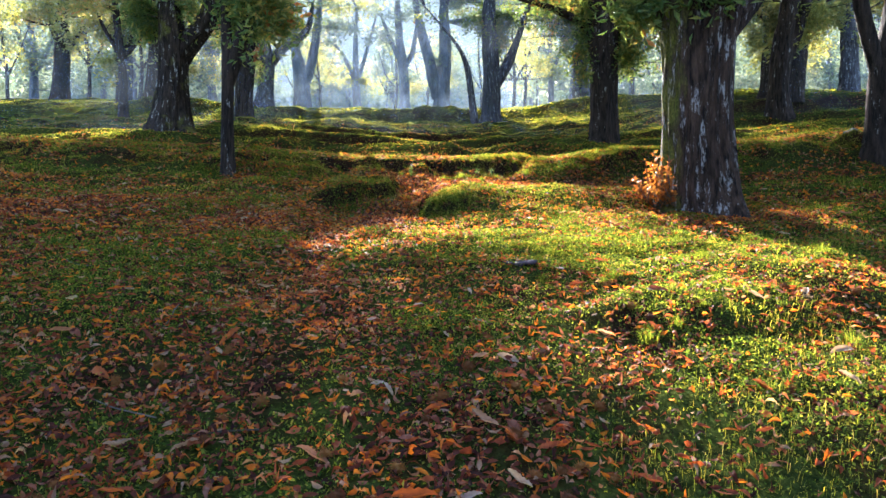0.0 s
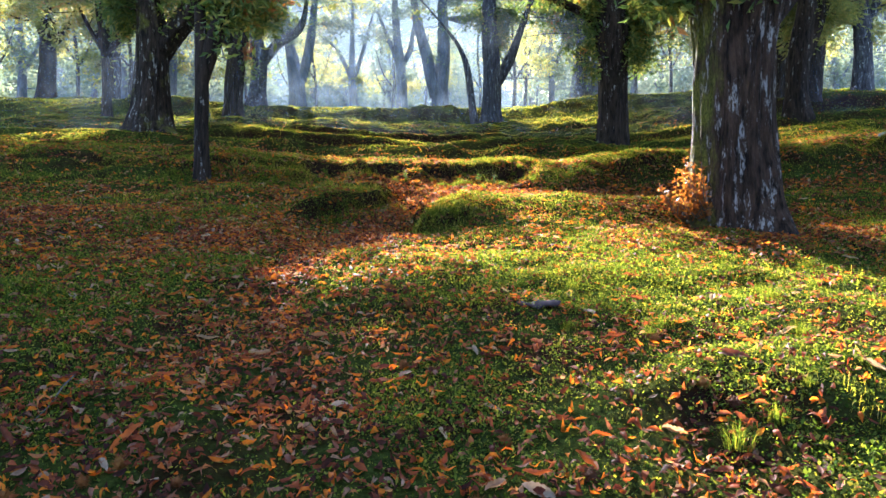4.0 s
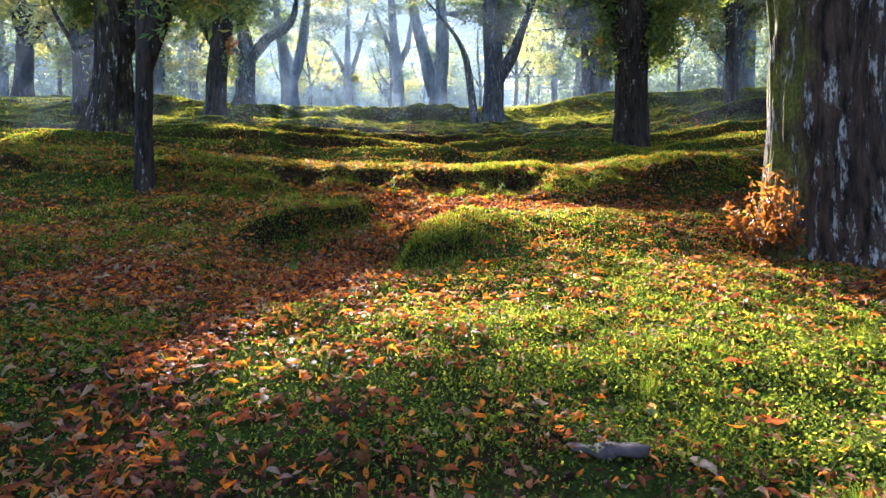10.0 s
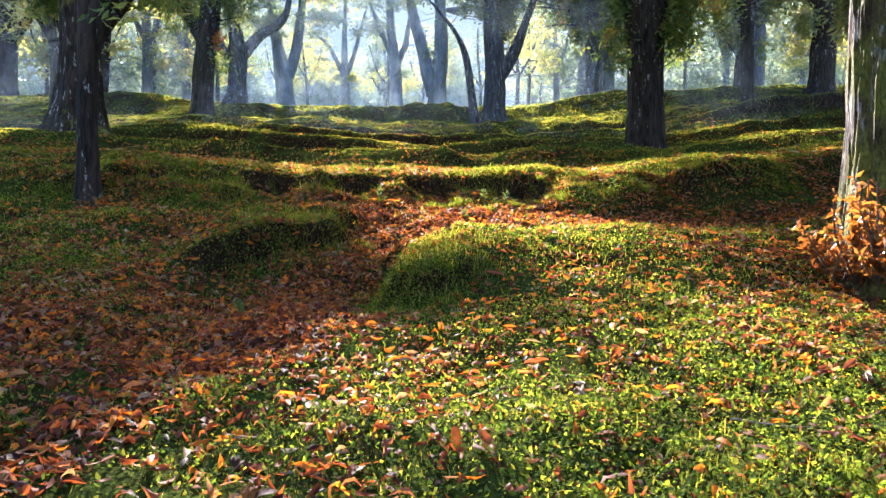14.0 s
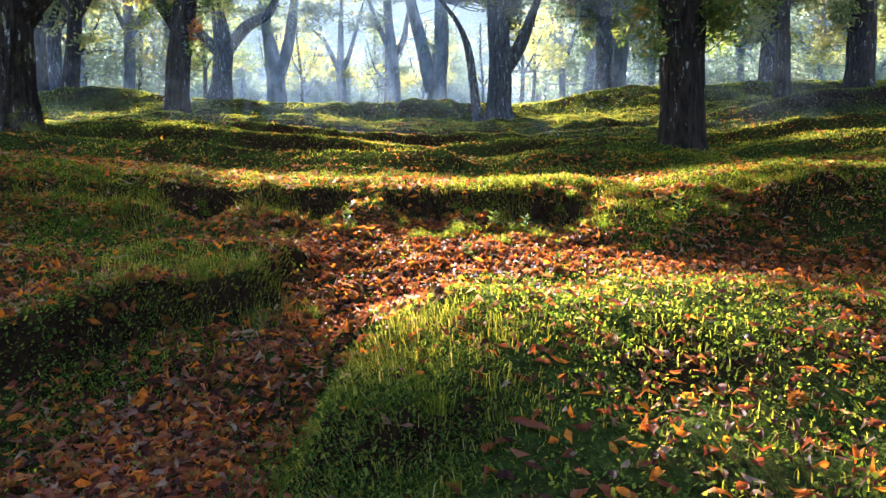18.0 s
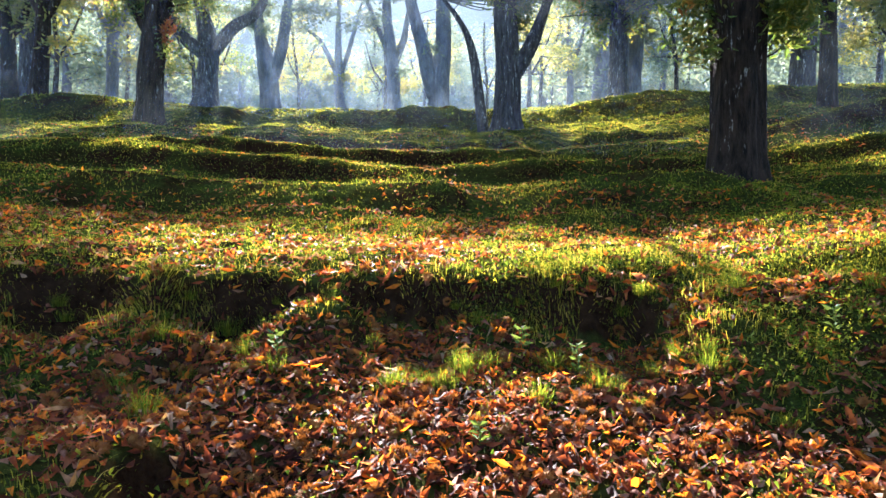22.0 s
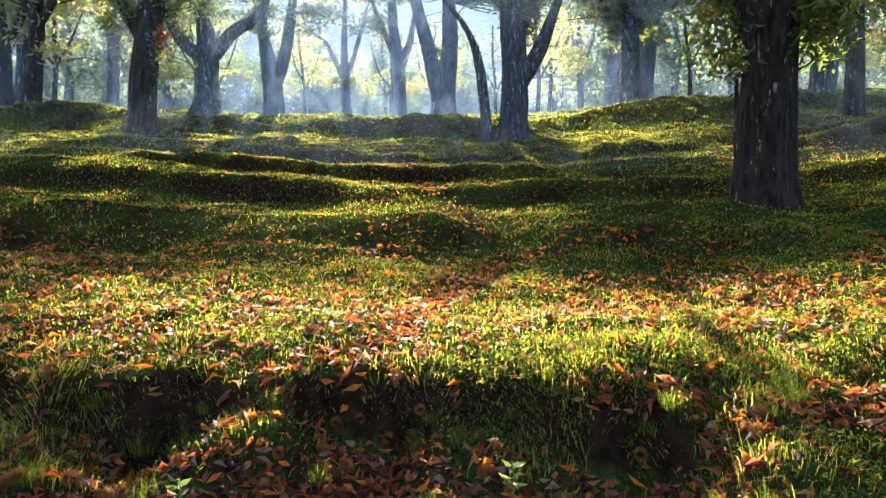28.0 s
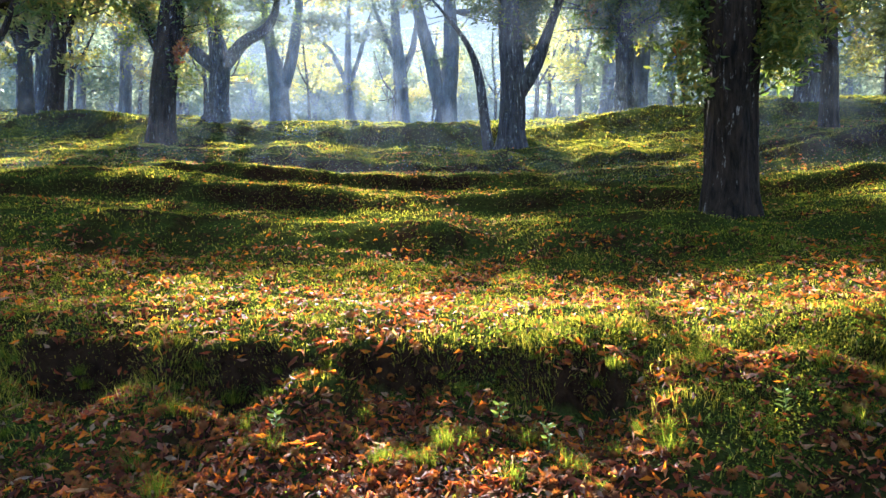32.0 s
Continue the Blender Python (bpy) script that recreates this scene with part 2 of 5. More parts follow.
def noise_node(nodes, links, coords, scale, detail=4.0, rough=0.55, stretch=None):
    n = nodes.new("ShaderNodeTexNoise")
    n.inputs["Scale"].default_value, n.inputs["Detail"].default_value, n.inputs["Roughness"].default_value = scale, detail, rough
    if stretch:
        mp = nodes.new("ShaderNodeMapping")
        mp.inputs["Scale"].default_value = stretch
        links.new(coords, mp.inputs[0])
        links.new(mp.outputs[0], n.inputs["Vector"])
    else:
        links.new(coords, n.inputs["Vector"])
    return n


def bark_material(name, dark, light, lichen, lichen_amount, moss=0.0, moss_side=None):
    """Furrowed bark: dark cracks between upright plates, pale lichen patches, and moss, on one side only where moss_side names its x."""
    m, n, l = material(name)
    out, b = n.new("ShaderNodeOutputMaterial"), n.new("ShaderNodeBsdfPrincipled")
    co = n.new("ShaderNodeTexCoord").outputs["Object"]
    grain = noise_node(n, l, co, 12.0, 6, 0.62, (1.4, 1.4, 0.26))
    broad = noise_node(n, l, co, 2.6, 4, 0.55, (1.0, 1.0, 0.45))
    fine = noise_node(n, l, co, 46.0, 5, 0.6, (1.2, 1.2, 0.5))
    col = ramp(n, ((0.36, dark), (0.5, tuple((p + q) / 2 for p, q in zip(dark, light))), (0.66, light)))
    l.new(grain.outputs[0], col.inputs[0])
    tone = ramp(n, ((0.3, (0.55, 0.5, 0.48)), (0.7, (1.25, 1.2, 1.15))))
    l.new(broad.outputs[0], tone.inputs[0])
    c = mixed(n, l, 1.0, col.outputs[0], tone.outputs[0], "MULTIPLY")
    c = mixed(n, l, 0.45, c, fine.outputs[0], "OVERLAY")
    patch = noise_node(n, l, co, 7.0, 7, 0.70, (1.6, 1.6, 0.36))
    spots = ramp(n, ((0.60 - lichen_amount, (0, 0, 0)), (0.64 - lichen_amount, (1, 1, 1))))
    l.new(patch.outputs[0], spots.inputs[0])
    speck = ramp(n, ((0.40, (0, 0, 0)), (0.52, (1, 1, 1))))
    l.new(grain.outputs[0], speck.inputs[0])
    fac = mixed(n, l, 1.0, spots.outputs[0], speck.outputs[0], "MULTIPLY")
    fleck_n = noise_node(n, l, co, 24.0, 4, 0.6, (1.3, 1.3, 0.6))
    fleck = ramp(n, ((0.42, (0, 0, 0)), (0.52, (1, 1, 1))))
    l.new(fleck_n.outputs[0], fleck.inputs[0])
    fac = mixed(n, l, 1.0, fac, fleck.outputs[0], "MULTIPLY")
    c = mixed(n, l, fac, c, lichen)
    if moss:
        green = noise_node(n, l, co, 1.9, 6, 0.6)
        rm = ramp(n, ((0.62 - moss, (0, 0, 0)), (0.72 - moss, (1, 1, 1))))
        l.new(green.outputs[0], rm.inputs[0])
        f = rm.outputs[0]
        if moss_side is not None:
            sep = n.new("ShaderNodeSeparateXYZ")
            l.new(co, sep.inputs[0])
            side = n.new("ShaderNodeMapRange")
            side.inputs["From Min"].default_value, side.inputs["From Max"].default_value = moss_side + 0.34, moss_side + 0.22
            rag = n.new("ShaderNodeMath")
            rag.operation = "MULTIPLY_ADD"
            rag.inputs[1].default_value = 0.5
            l.new(patch.outputs[0], rag.inputs[0])
            l.new(sep.outputs[0], rag.inputs[2])
            l.new(rag.outputs[0], side.inputs["Value"])
            f = mixed(n, l, 1.0, f, side.outputs[0], "MULTIPLY")
        tuft = ramp(n, ((0.35, (0.035, 0.038, 0.006)), (0.65, (0.14, 0.12, 0.02))))
        l.new(fine.outputs[0], tuft.inputs[0])
        c = mixed(n, l, f, c, tuft.outputs[0])
    l.new(c, b.inputs["Base Color"])
    b.inputs["Roughness"].default_value = 0.9
    b.inputs["Specular IOR Level"].default_value = 0.15
    bump = n.new("ShaderNodeBump")
    bump.inputs["Strength"].default_value, bump.inputs["Distance"].default_value = 1.0, 0.05
    both = mixed(n, l, 0.3, grain.outputs[0], fine.outputs[0])
    l.new(both, bump.inputs["Height"])
    l.new(bump.outputs[0], b.inputs["Normal"])
    l.new(b.outputs[0], out.inputs[0])
    return m


BARK_BIG = bark_material("lichened_pollard_bark", (0.007, 0.004, 0.003), (0.072, 0.041, 0.026), (0.27, 0.23, 0.205), 0.05, 0.19, -0.43)
BARK = bark_material("furrowed_bark", (0.008, 0.006, 0.005), (0.050, 0.033, 0.024), (0.30, 0.28, 0.25), 0.0, 0.0)
BARK_MOSSY = bark_material("mossy_bark", (0.008, 0.006, 0.005), (0.048, 0.032, 0.024), (0.32, 0.30, 0.26), 0.03, 0.06)
# bark lightened and blued with distance: haze painted into the base colours
BARK_HAZE_MID = bark_material("hazed_grey_bark", (0.026, 0.025, 0.029), (0.085, 0.082, 0.094), (0.33, 0.33, 0.32), 0.04, 0.0)
BARK_HAZE_FAR = bark_material("hazed_lichened_bark", (0.085, 0.098, 0.125), (0.15, 0.175, 0.22), (0.34, 0.36, 0.38), -0.02, 0.0)


def glow_material(name, colour, low, high):
    """Emission standing in for far mist; the glow towards the sun is painted in."""
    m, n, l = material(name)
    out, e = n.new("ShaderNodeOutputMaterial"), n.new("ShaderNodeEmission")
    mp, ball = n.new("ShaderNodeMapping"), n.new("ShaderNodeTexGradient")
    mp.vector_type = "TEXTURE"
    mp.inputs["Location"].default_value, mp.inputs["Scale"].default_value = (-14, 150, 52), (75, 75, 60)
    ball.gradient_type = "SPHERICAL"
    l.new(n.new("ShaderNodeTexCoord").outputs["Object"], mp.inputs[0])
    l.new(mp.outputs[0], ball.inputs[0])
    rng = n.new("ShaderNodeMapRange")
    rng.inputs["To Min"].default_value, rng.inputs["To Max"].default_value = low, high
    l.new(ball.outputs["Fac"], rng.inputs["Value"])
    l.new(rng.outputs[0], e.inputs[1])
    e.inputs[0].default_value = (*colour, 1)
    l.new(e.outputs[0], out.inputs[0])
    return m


MIST_GLOW = glow_material("glowing_far_mist", (0.66, 0.84, 1.0), 0.028, 0.10)


def leaf_material(name, stops, through, gloss=0.45, patchy=0.0, spec=0.25, tint=(1.5, 1.35, 0.7)):
    """A thin leaf that lets light through; its colour differs from leaf to leaf."""
    m, n, l = material(name)
    out = n.new("ShaderNodeOutputMaterial")
    geo = n.new("ShaderNodeNewGeometry")
    col = ramp(n, stops)
    if patchy:
        big = noise_node(n, l, n.new("ShaderNodeTexCoord").outputs["Object"], patchy, 2)
        mx = n.new("ShaderNodeMath")
        mx.operation = "MULTIPLY_ADD"
        l.new(big.outputs[0], mx.inputs[0])
        mx.inputs[1].default_value = 1.5
        half = n.new("ShaderNodeMath")
        half.operation = "MULTIPLY_ADD"
        l.new(geo.outputs["Random Per Island"], half.inputs[0])
        half.inputs[1].default_value, half.inputs[2].default_value = 0.6, -0.55
        l.new(half.outputs[0], mx.inputs[2])
        l.new(mx.outputs[0], col.inputs[0])
    else:
        l.new(geo.outputs["Random Per Island"], col.inputs[0])
    blotch = noise_node(n, l, n.new("ShaderNodeTexCoord").outputs["Object"], 45.0, 3)
    shade = ramp(n, ((0.3, (0.62, 0.6, 0.55)), (0.7, (1.2, 1.2, 1.2))))
    l.new(blotch.outputs[0], shade.inputs[0])
    c = mixed(n, l, 1.0, col.outputs[0], shade.outputs[0], "MULTIPLY")
    b, tr, mix = n.new("ShaderNodeBsdfPrincipled"), n.new("ShaderNodeBsdfTranslucent"), n.new("ShaderNodeMixShader")
    b.inputs["Roughness"].default_value, b.inputs["Specular IOR Level"].default_value = gloss, spec
    l.new(c, b.inputs["Base Color"])
    warm = mixed(n, l, 1.0, c, tint, "MULTIPLY")
    l.new(warm, tr.inputs[0])
    mix.inputs[0].default_value = through
    l.new(b.outputs[0], mix.inputs[1])
    l.new(tr.outputs[0], mix.inputs[2])
    l.new(mix.outputs[0], out.inputs[0])
    return m


GREEN_STOPS = ((0.0, (0.05, 0.095, 0.032)), (0.45, (0.10, 0.155, 0.045)), (0.75, (0.21, 0.23, 0.06)), (0.9, (0.38, 0.30, 0.08)), (1.0, (0.36, 0.13, 0.035)))
YELLOW_STOPS = ((0.0, (0.13, 0.17, 0.06)), (0.45, (0.27, 0.28, 0.085)), (0.8, (0.46, 0.38, 0.12)), (1.0, (0.42, 0.20, 0.06)))
LEAF_GREEN = leaf_material("green_chestnut_leaves", GREEN_STOPS, 0.5, patchy=0.9)
LEAF_YELLOW = leaf_material("yellowing_chestnut_leaves", YELLOW_STOPS, 0.56, patchy=0.5, tint=(1.3, 1.25, 0.75))
# far trees' leaf colour, paled and blued to carry painted haze
LEAF_HAZED = leaf_material("hazed_olive_leaves", ((0.0, (0.12, 0.165, 0.12)), (0.5, (0.20, 0.245, 0.165)), (0.85, (0.33, 0.345, 0.20)), (1.0, (0.38, 0.30, 0.18))), 0.42, patchy=0.4, tint=(1.0, 1.05, 0.92))
LEAF_RUST = leaf_material("rusty_shoot_leaves", ((0.0, (0.19, 0.070, 0.020)), (0.6, (0.26, 0.080, 0.018)), (1.0, (0.34, 0.19, 0.05))), 0.45)
LITTER = leaf_material("dry_fallen_leaves", ((0.0, (0.030, 0.011, 0.009)), (0.3, (0.115, 0.034, 0.023)), (0.55, (0.28, 0.070, 0.024)), (0.72, (0.25, 0.12, 0.085)), (0.80, (0.34, 0.24, 0.165)), (0.85, (0.48, 0.13, 0.016)), (1.0, (0.60, 0.20, 0.02))), 0.55, 0.62, spec=0.12, tint=(1.7, 1.3, 0.6))
GRASS = leaf_material("autumn_grass", ((0.0, (0.038, 0.062, 0.013)), (0.45, (0.14, 0.175, 0.034)), (0.8, (0.27, 0.265, 0.055)), (0.92, (0.38, 0.32, 0.08)), (1.0, (0.46, 0.38, 0.18))), 0.6, 0.8, spec=0.02, tint=(1.8, 1.42, 0.5))
HERB = leaf_material("clover_and_herbs", ((0.0, (0.020, 0.050, 0.011)), (0.6, (0.088, 0.140, 0.028)), (1.0, (0.235, 0.240, 0.050))), 0.62, 0.8, spec=0.02, tint=(1.8, 1.45, 0.5))


def ground_material():
    m, n, l = material("mossy_forest_soil")
    out, b = n.new("ShaderNodeOutputMaterial"), n.new("ShaderNodeBsdfPrincipled")
    co = n.new("ShaderNodeTexCoord").outputs["Object"]
    geo = n.new("ShaderNodeNewGeometry")
    soil_n = noise_node(n, l, co, 14.0, 7, 0.65)
    soil = ramp(n, ((0.3, (0.008, 0.004, 0.003)), (0.7, (0.040, 0.021, 0.011))))
    l.new(soil_n.outputs[0], soil.inputs[0])
    moss_n = noise_node(n, l, co, 26.0, 6, 0.7)
    moss = ramp(n, ((0.32, (0.007, 0.011, 0.003)), (0.7, (0.065, 0.080, 0.017))))
    l.new(moss_n.outputs[0], moss.inputs[0])
    where = noise_node(n, l, co, 1.5, 6, 0.65)
    wr = ramp(n, ((0.36, (0, 0, 0)), (0.54, (1, 1, 1))))
    l.new(where.outputs[0], wr.inputs[0])
    sep = n.new("ShaderNodeSeparateXYZ")
    l.new(geo.outputs["Normal"], sep.inputs[0])
    flat = ramp(n, ((0.66, (0, 0, 0)), (0.88, (1, 1, 1))))
    l.new(sep.outputs[2], flat.inputs[0])
    fac = mixed(n, l, 1.0, wr.outputs[0], flat.outputs[0], "MULTIPLY")
    c = mixed(n, l, fac, soil.outputs[0], moss.outputs[0])
    l.new(c, b.inputs["Base Color"])
    b.inputs["Roughness"].default_value = 1.0
    b.inputs["Specular IOR Level"].default_value = 0.0
    bump = n.new("ShaderNodeBump")
    bump.inputs["Strength"].default_value, bump.inputs["Distance"].default_value = 1.0, 0.06
    l.new(mixed(n, l, 0.5, soil_n.outputs[0], moss_n.outputs[0]), bump.inputs["Height"])
    l.new(bump.outputs[0], b.inputs["Normal"])
    l.new(b.outputs[0], out.inputs[0])
    return m


SOIL = ground_material()


def mesh_from(name, verts, faces, mat, smooth_faces=True):
    """verts (n, 3) and faces (m, k) arrays, k being 3 or 4, into a mesh."""
    verts, faces = np.asarray(verts, np.float32), np.asarray(faces, np.int32)
    me = bpy.data.meshes.new(name)
    k = faces.shape[1]
    me.vertices.add(len(verts))
    me.vertices.foreach_set("co", verts.ravel())
    me.loops.add(faces.size)
    me.loops.foreach_set("vertex_index", faces.ravel())
    me.polygons.add(len(faces))
    me.polygons.foreach_set("loop_start", np.arange(len(faces), dtype=np.int32) * k)
    me.polygons.foreach_set("use_smooth", np.full(len(faces), smooth_faces))
    me.materials.append(mat)
    me.update()
    me.validate()
    return me


# ---- ground ----
def graded(stops):
    """Grid lines whose spacing changes: (from, to, step) runs."""
    out = []
    for a, b, s in stops:
        out.extend(np.arange(a, b - s * 0.5, s))
    out.append(stops[-1][1])
    return np.array(out)


gx = graded(((-1500, -300, 200), (-300, -60, 24), (-60, -24, 3), (-24, -9, 0.5), (-9, -4.5, 0.16), (-4.5, 5.5, 0.055), (5.5, 9, 0.16), (9, 24, 0.5), (24, 60, 3), (60, 300, 24), (300, 1500, 200)))
gy = graded(((-1500, -300, 200), (-300, -20, 20), (-20, 0, 1.0), (0, 1.5, 0.15), (1.5, 15.5, 0.055), (15.5, 26, 0.09), (26, 40, 0.25), (40, 80, 1.0), (80, 200, 8), (200, 3000, 200)))
GX, GY = np.meshgrid(gx, gy)
GZ = height(GX, GY)
gv = np.stack([GX, GY, GZ], -1).reshape(-1, 3)
idx = np.arange(GX.size).reshape(GX.shape)
gf = np.stack([idx[:-1, :-1], idx[:-1, 1:], idx[1:, 1:], idx[1:, :-1]], -1).reshape(-1, 4)
ground = new("ground", mesh_from("ground", gv, gf, SOIL))


def ground_z(x, y):
    """The height of the ground sheet itself, between its grid lines."""
    x, y = np.asarray(x, float), np.asarray(y, float)
    i = np.clip(np.searchsorted(gx, x, "right") - 1, 0, len(gx) - 2)
    j = np.clip(np.searchsorted(gy, y, "right") - 1, 0, len(gy) - 2)
    u, w = (x - gx[i]) / (gx[i + 1] - gx[i]), (y - gy[j]) / (gy[j + 1] - gy[j])
    return (GZ[j, i] * (1 - u) + GZ[j, i + 1] * u) * (1 - w) + (GZ[j + 1, i] * (1 - u) + GZ[j + 1, i + 1] * u) * w


tagged(ground, "rising terraced forest floor of dark soil, moss and turf", "ground", kind="structure")
# self-glowing backdrop painted as the bright far mist, beyond the last trees
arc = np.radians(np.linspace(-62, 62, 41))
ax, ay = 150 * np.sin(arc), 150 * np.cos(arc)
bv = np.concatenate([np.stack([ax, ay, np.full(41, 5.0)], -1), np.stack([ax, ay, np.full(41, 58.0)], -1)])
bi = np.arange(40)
backdrop = new("backdrop", mesh_from("backdrop", bv, np.stack([bi, bi + 1, bi + 42, bi + 41], -1), MIST_GLOW))
tagged(backdrop, "glowing backdrop standing in for pale morning mist in the distance", "mist", kind="structure")


# translucent sheets standing in for haze between the trunks, denser in the middle
def haze_material(name, depth):
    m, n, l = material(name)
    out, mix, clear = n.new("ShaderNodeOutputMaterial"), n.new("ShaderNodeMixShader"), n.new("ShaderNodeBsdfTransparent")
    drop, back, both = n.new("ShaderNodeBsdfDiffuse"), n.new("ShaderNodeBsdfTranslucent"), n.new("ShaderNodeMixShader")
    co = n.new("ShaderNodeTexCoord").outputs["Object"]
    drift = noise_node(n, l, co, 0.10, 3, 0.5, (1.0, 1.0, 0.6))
    # density peaks mid-wood to imitate haze glowing towards the sun
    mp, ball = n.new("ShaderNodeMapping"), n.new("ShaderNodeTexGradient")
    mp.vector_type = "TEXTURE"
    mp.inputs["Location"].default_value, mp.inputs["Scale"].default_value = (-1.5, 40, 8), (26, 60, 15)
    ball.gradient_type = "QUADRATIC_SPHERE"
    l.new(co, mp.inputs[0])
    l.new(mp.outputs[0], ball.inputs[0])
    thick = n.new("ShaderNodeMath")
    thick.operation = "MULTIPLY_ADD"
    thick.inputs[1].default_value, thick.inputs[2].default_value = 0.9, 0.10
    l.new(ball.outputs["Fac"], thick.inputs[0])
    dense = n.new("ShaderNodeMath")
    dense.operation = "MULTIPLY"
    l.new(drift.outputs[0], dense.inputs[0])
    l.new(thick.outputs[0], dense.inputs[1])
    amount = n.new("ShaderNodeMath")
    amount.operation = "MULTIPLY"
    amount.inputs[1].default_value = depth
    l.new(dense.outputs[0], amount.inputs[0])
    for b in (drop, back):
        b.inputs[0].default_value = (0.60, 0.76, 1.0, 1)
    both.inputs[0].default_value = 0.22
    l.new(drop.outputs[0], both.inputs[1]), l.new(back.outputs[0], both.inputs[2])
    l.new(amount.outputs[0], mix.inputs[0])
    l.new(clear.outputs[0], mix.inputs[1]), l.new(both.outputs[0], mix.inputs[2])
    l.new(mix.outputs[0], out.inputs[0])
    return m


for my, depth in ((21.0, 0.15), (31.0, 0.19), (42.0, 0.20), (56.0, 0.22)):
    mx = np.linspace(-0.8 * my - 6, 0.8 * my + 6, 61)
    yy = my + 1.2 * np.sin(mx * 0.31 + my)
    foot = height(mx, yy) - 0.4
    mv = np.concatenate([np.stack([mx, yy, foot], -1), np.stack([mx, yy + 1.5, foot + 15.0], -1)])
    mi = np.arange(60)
    veil = new("mist", mesh_from("mist", mv, np.stack([mi, mi + 1, mi + 62, mi + 61], -1), haze_material("haze_sheet", depth)))
    tagged(veil, "translucent blue-white sheet standing in for haze between the trunks", "mist", kind="stuff")


# ---- trees ----
def tube(path, radii, sides, rough=0.0, seed=0, flare=0.0, step=None):
    """A rough, tapering stem along a path; flare spreads the foot into root buttresses."""
    path, radii = np.asarray(path, float), np.asarray(radii, float)
    seg = np.r_[0, np.cumsum(np.linalg.norm(np.diff(path, axis=0), axis=1))]
    count = max(len(path), int(seg[-1] / step)) if step else len(path) * 3
    s = np.linspace(0, seg[-1], count)
    # rounded corners: average the polyline over a short run
    fine = np.linspace(0, seg[-1], count * 4)
    pts = np.stack([np.interp(fine, seg, path[:, i]) for i in range(3)], -1)
    k = max(1, int(len(fine) * 0.10))
    pad = np.concatenate([np.repeat(pts[:1], k, 0) - (pts[1] - pts[0]) * np.arange(k, 0, -1)[:, None], pts, np.repeat(pts[-1:], k, 0) + (pts[-1] - pts[-2]) * np.arange(1, k + 1)[:, None]])
    kern = np.ones(2 * k + 1) / (2 * k + 1)
    pts = np.stack([np.convolve(pad[:, i], kern, "valid") for i in range(3)], -1)
    c = np.stack([np.interp(s, fine, pts[:, i]) for i in range(3)], -1)
    r = np.interp(s, seg, radii)
    tan = np.gradient(c, axis=0)
    tan /= np.linalg.norm(tan, axis=1)[:, None]
    ref = np.array((0.0, 1.0, 0.0)) if abs(tan[:, 1]).max() < 0.9 else np.array((1.0, 0.0, 0.0))
    u = np.cross(tan, ref)
    u /= np.linalg.norm(u, axis=1)[:, None]
    w = np.cross(u, tan)
    a = np.linspace(0, 2 * math.pi, sides, endpoint=False)
    A, S = np.meshgrid(a, s)
    R = np.repeat(r[:, None], sides, 1)
    if rough:
        cx, cy = np.cos(A), np.sin(A)
        ridges = vnoise(cx * 6.5 + S * 0.6 + seed, cy * 6.5 - S * 0.35 + seed * 3, 3) - 0.5
        if sides > 100:
            plates = np.abs(vnoise(cx * 13 + S * 1.3 + seed, cy * 13 + S * 1.1 + seed * 2, 15) - 0.5)
            ridges = ridges * 0.8 + 0.9 * (smooth(plates, 0.02, 0.16) - 0.7) * 0.35
        lumps = fbm(cx * 1.2 + seed + S * 0.4, cy * 1.2 + S * 0.9, 9) - 0.5
        R = R * (1 + rough * (ridges * 0.9 + lumps * 1.1))
    if flare:
        root = 0.6 + 0.5 * np.cos(A * 5 + seed) * (vnoise(np.cos(A) * 2 + seed, np.sin(A) * 2, 21)) + 0.3 * np.cos(A * 3 + seed * 2)
        R = R * (1 + flare * np.exp(-S / (0.5 if sides > 100 else 0.32)) * np.maximum(root, 0.25))
    v = c[:, None] + u[:, None] * (np.cos(A) * R)[..., None] + w[:, None] * (np.sin(A) * R)[..., None]
    v = v.reshape(-1, 3)
    i = np.arange(count * sides).reshape(count, sides)
    j = np.roll(i, -1, 1)
    f = np.stack([i[:-1], j[:-1], j[1:], i[1:]], -1).reshape(-1, 4)
    # the end closes to a point
    tip = len(v)
    v = np.vstack([v, c[-1] + tan[-1] * r[-1] * 0.6])
    f = np.vstack([f, np.stack([i[-1], j[-1], np.full(sides, tip), np.full(sides, tip)], -1)[:, [0, 1, 2, 2]]])
    return v, f


def tube_mesh(name, tubes, mat):
    vs, fs, n = [], [], 0
    for v, f in tubes:
        vs.append(v)
        fs.append(f + n)
        n += len(v)
    verts, faces = np.vstack(vs), np.vstack(fs)
    tri = faces[:, 2] == faces[:, 3]
    me = bpy.data.meshes.new(name)
    quads, tris = faces[~tri], faces[tri][:, :3]
    loops = np.concatenate([quads.ravel(), tris.ravel()]).astype(np.int32)
    starts = np.concatenate([np.arange(len(quads)) * 4, quads.size + np.arange(len(tris)) * 3]).astype(np.int32)
    me.vertices.add(len(verts))
    me.vertices.foreach_set("co", verts.astype(np.float32).ravel())
    me.loops.add(len(loops))
    me.loops.foreach_set("vertex_index", loops)
    me.polygons.add(len(starts))
    me.polygons.foreach_set("loop_start", starts)
    me.polygons.foreach_set("use_smooth", np.ones(len(starts), bool))
    me.materials.append(mat)
    me.update()
    me.validate()
    return me


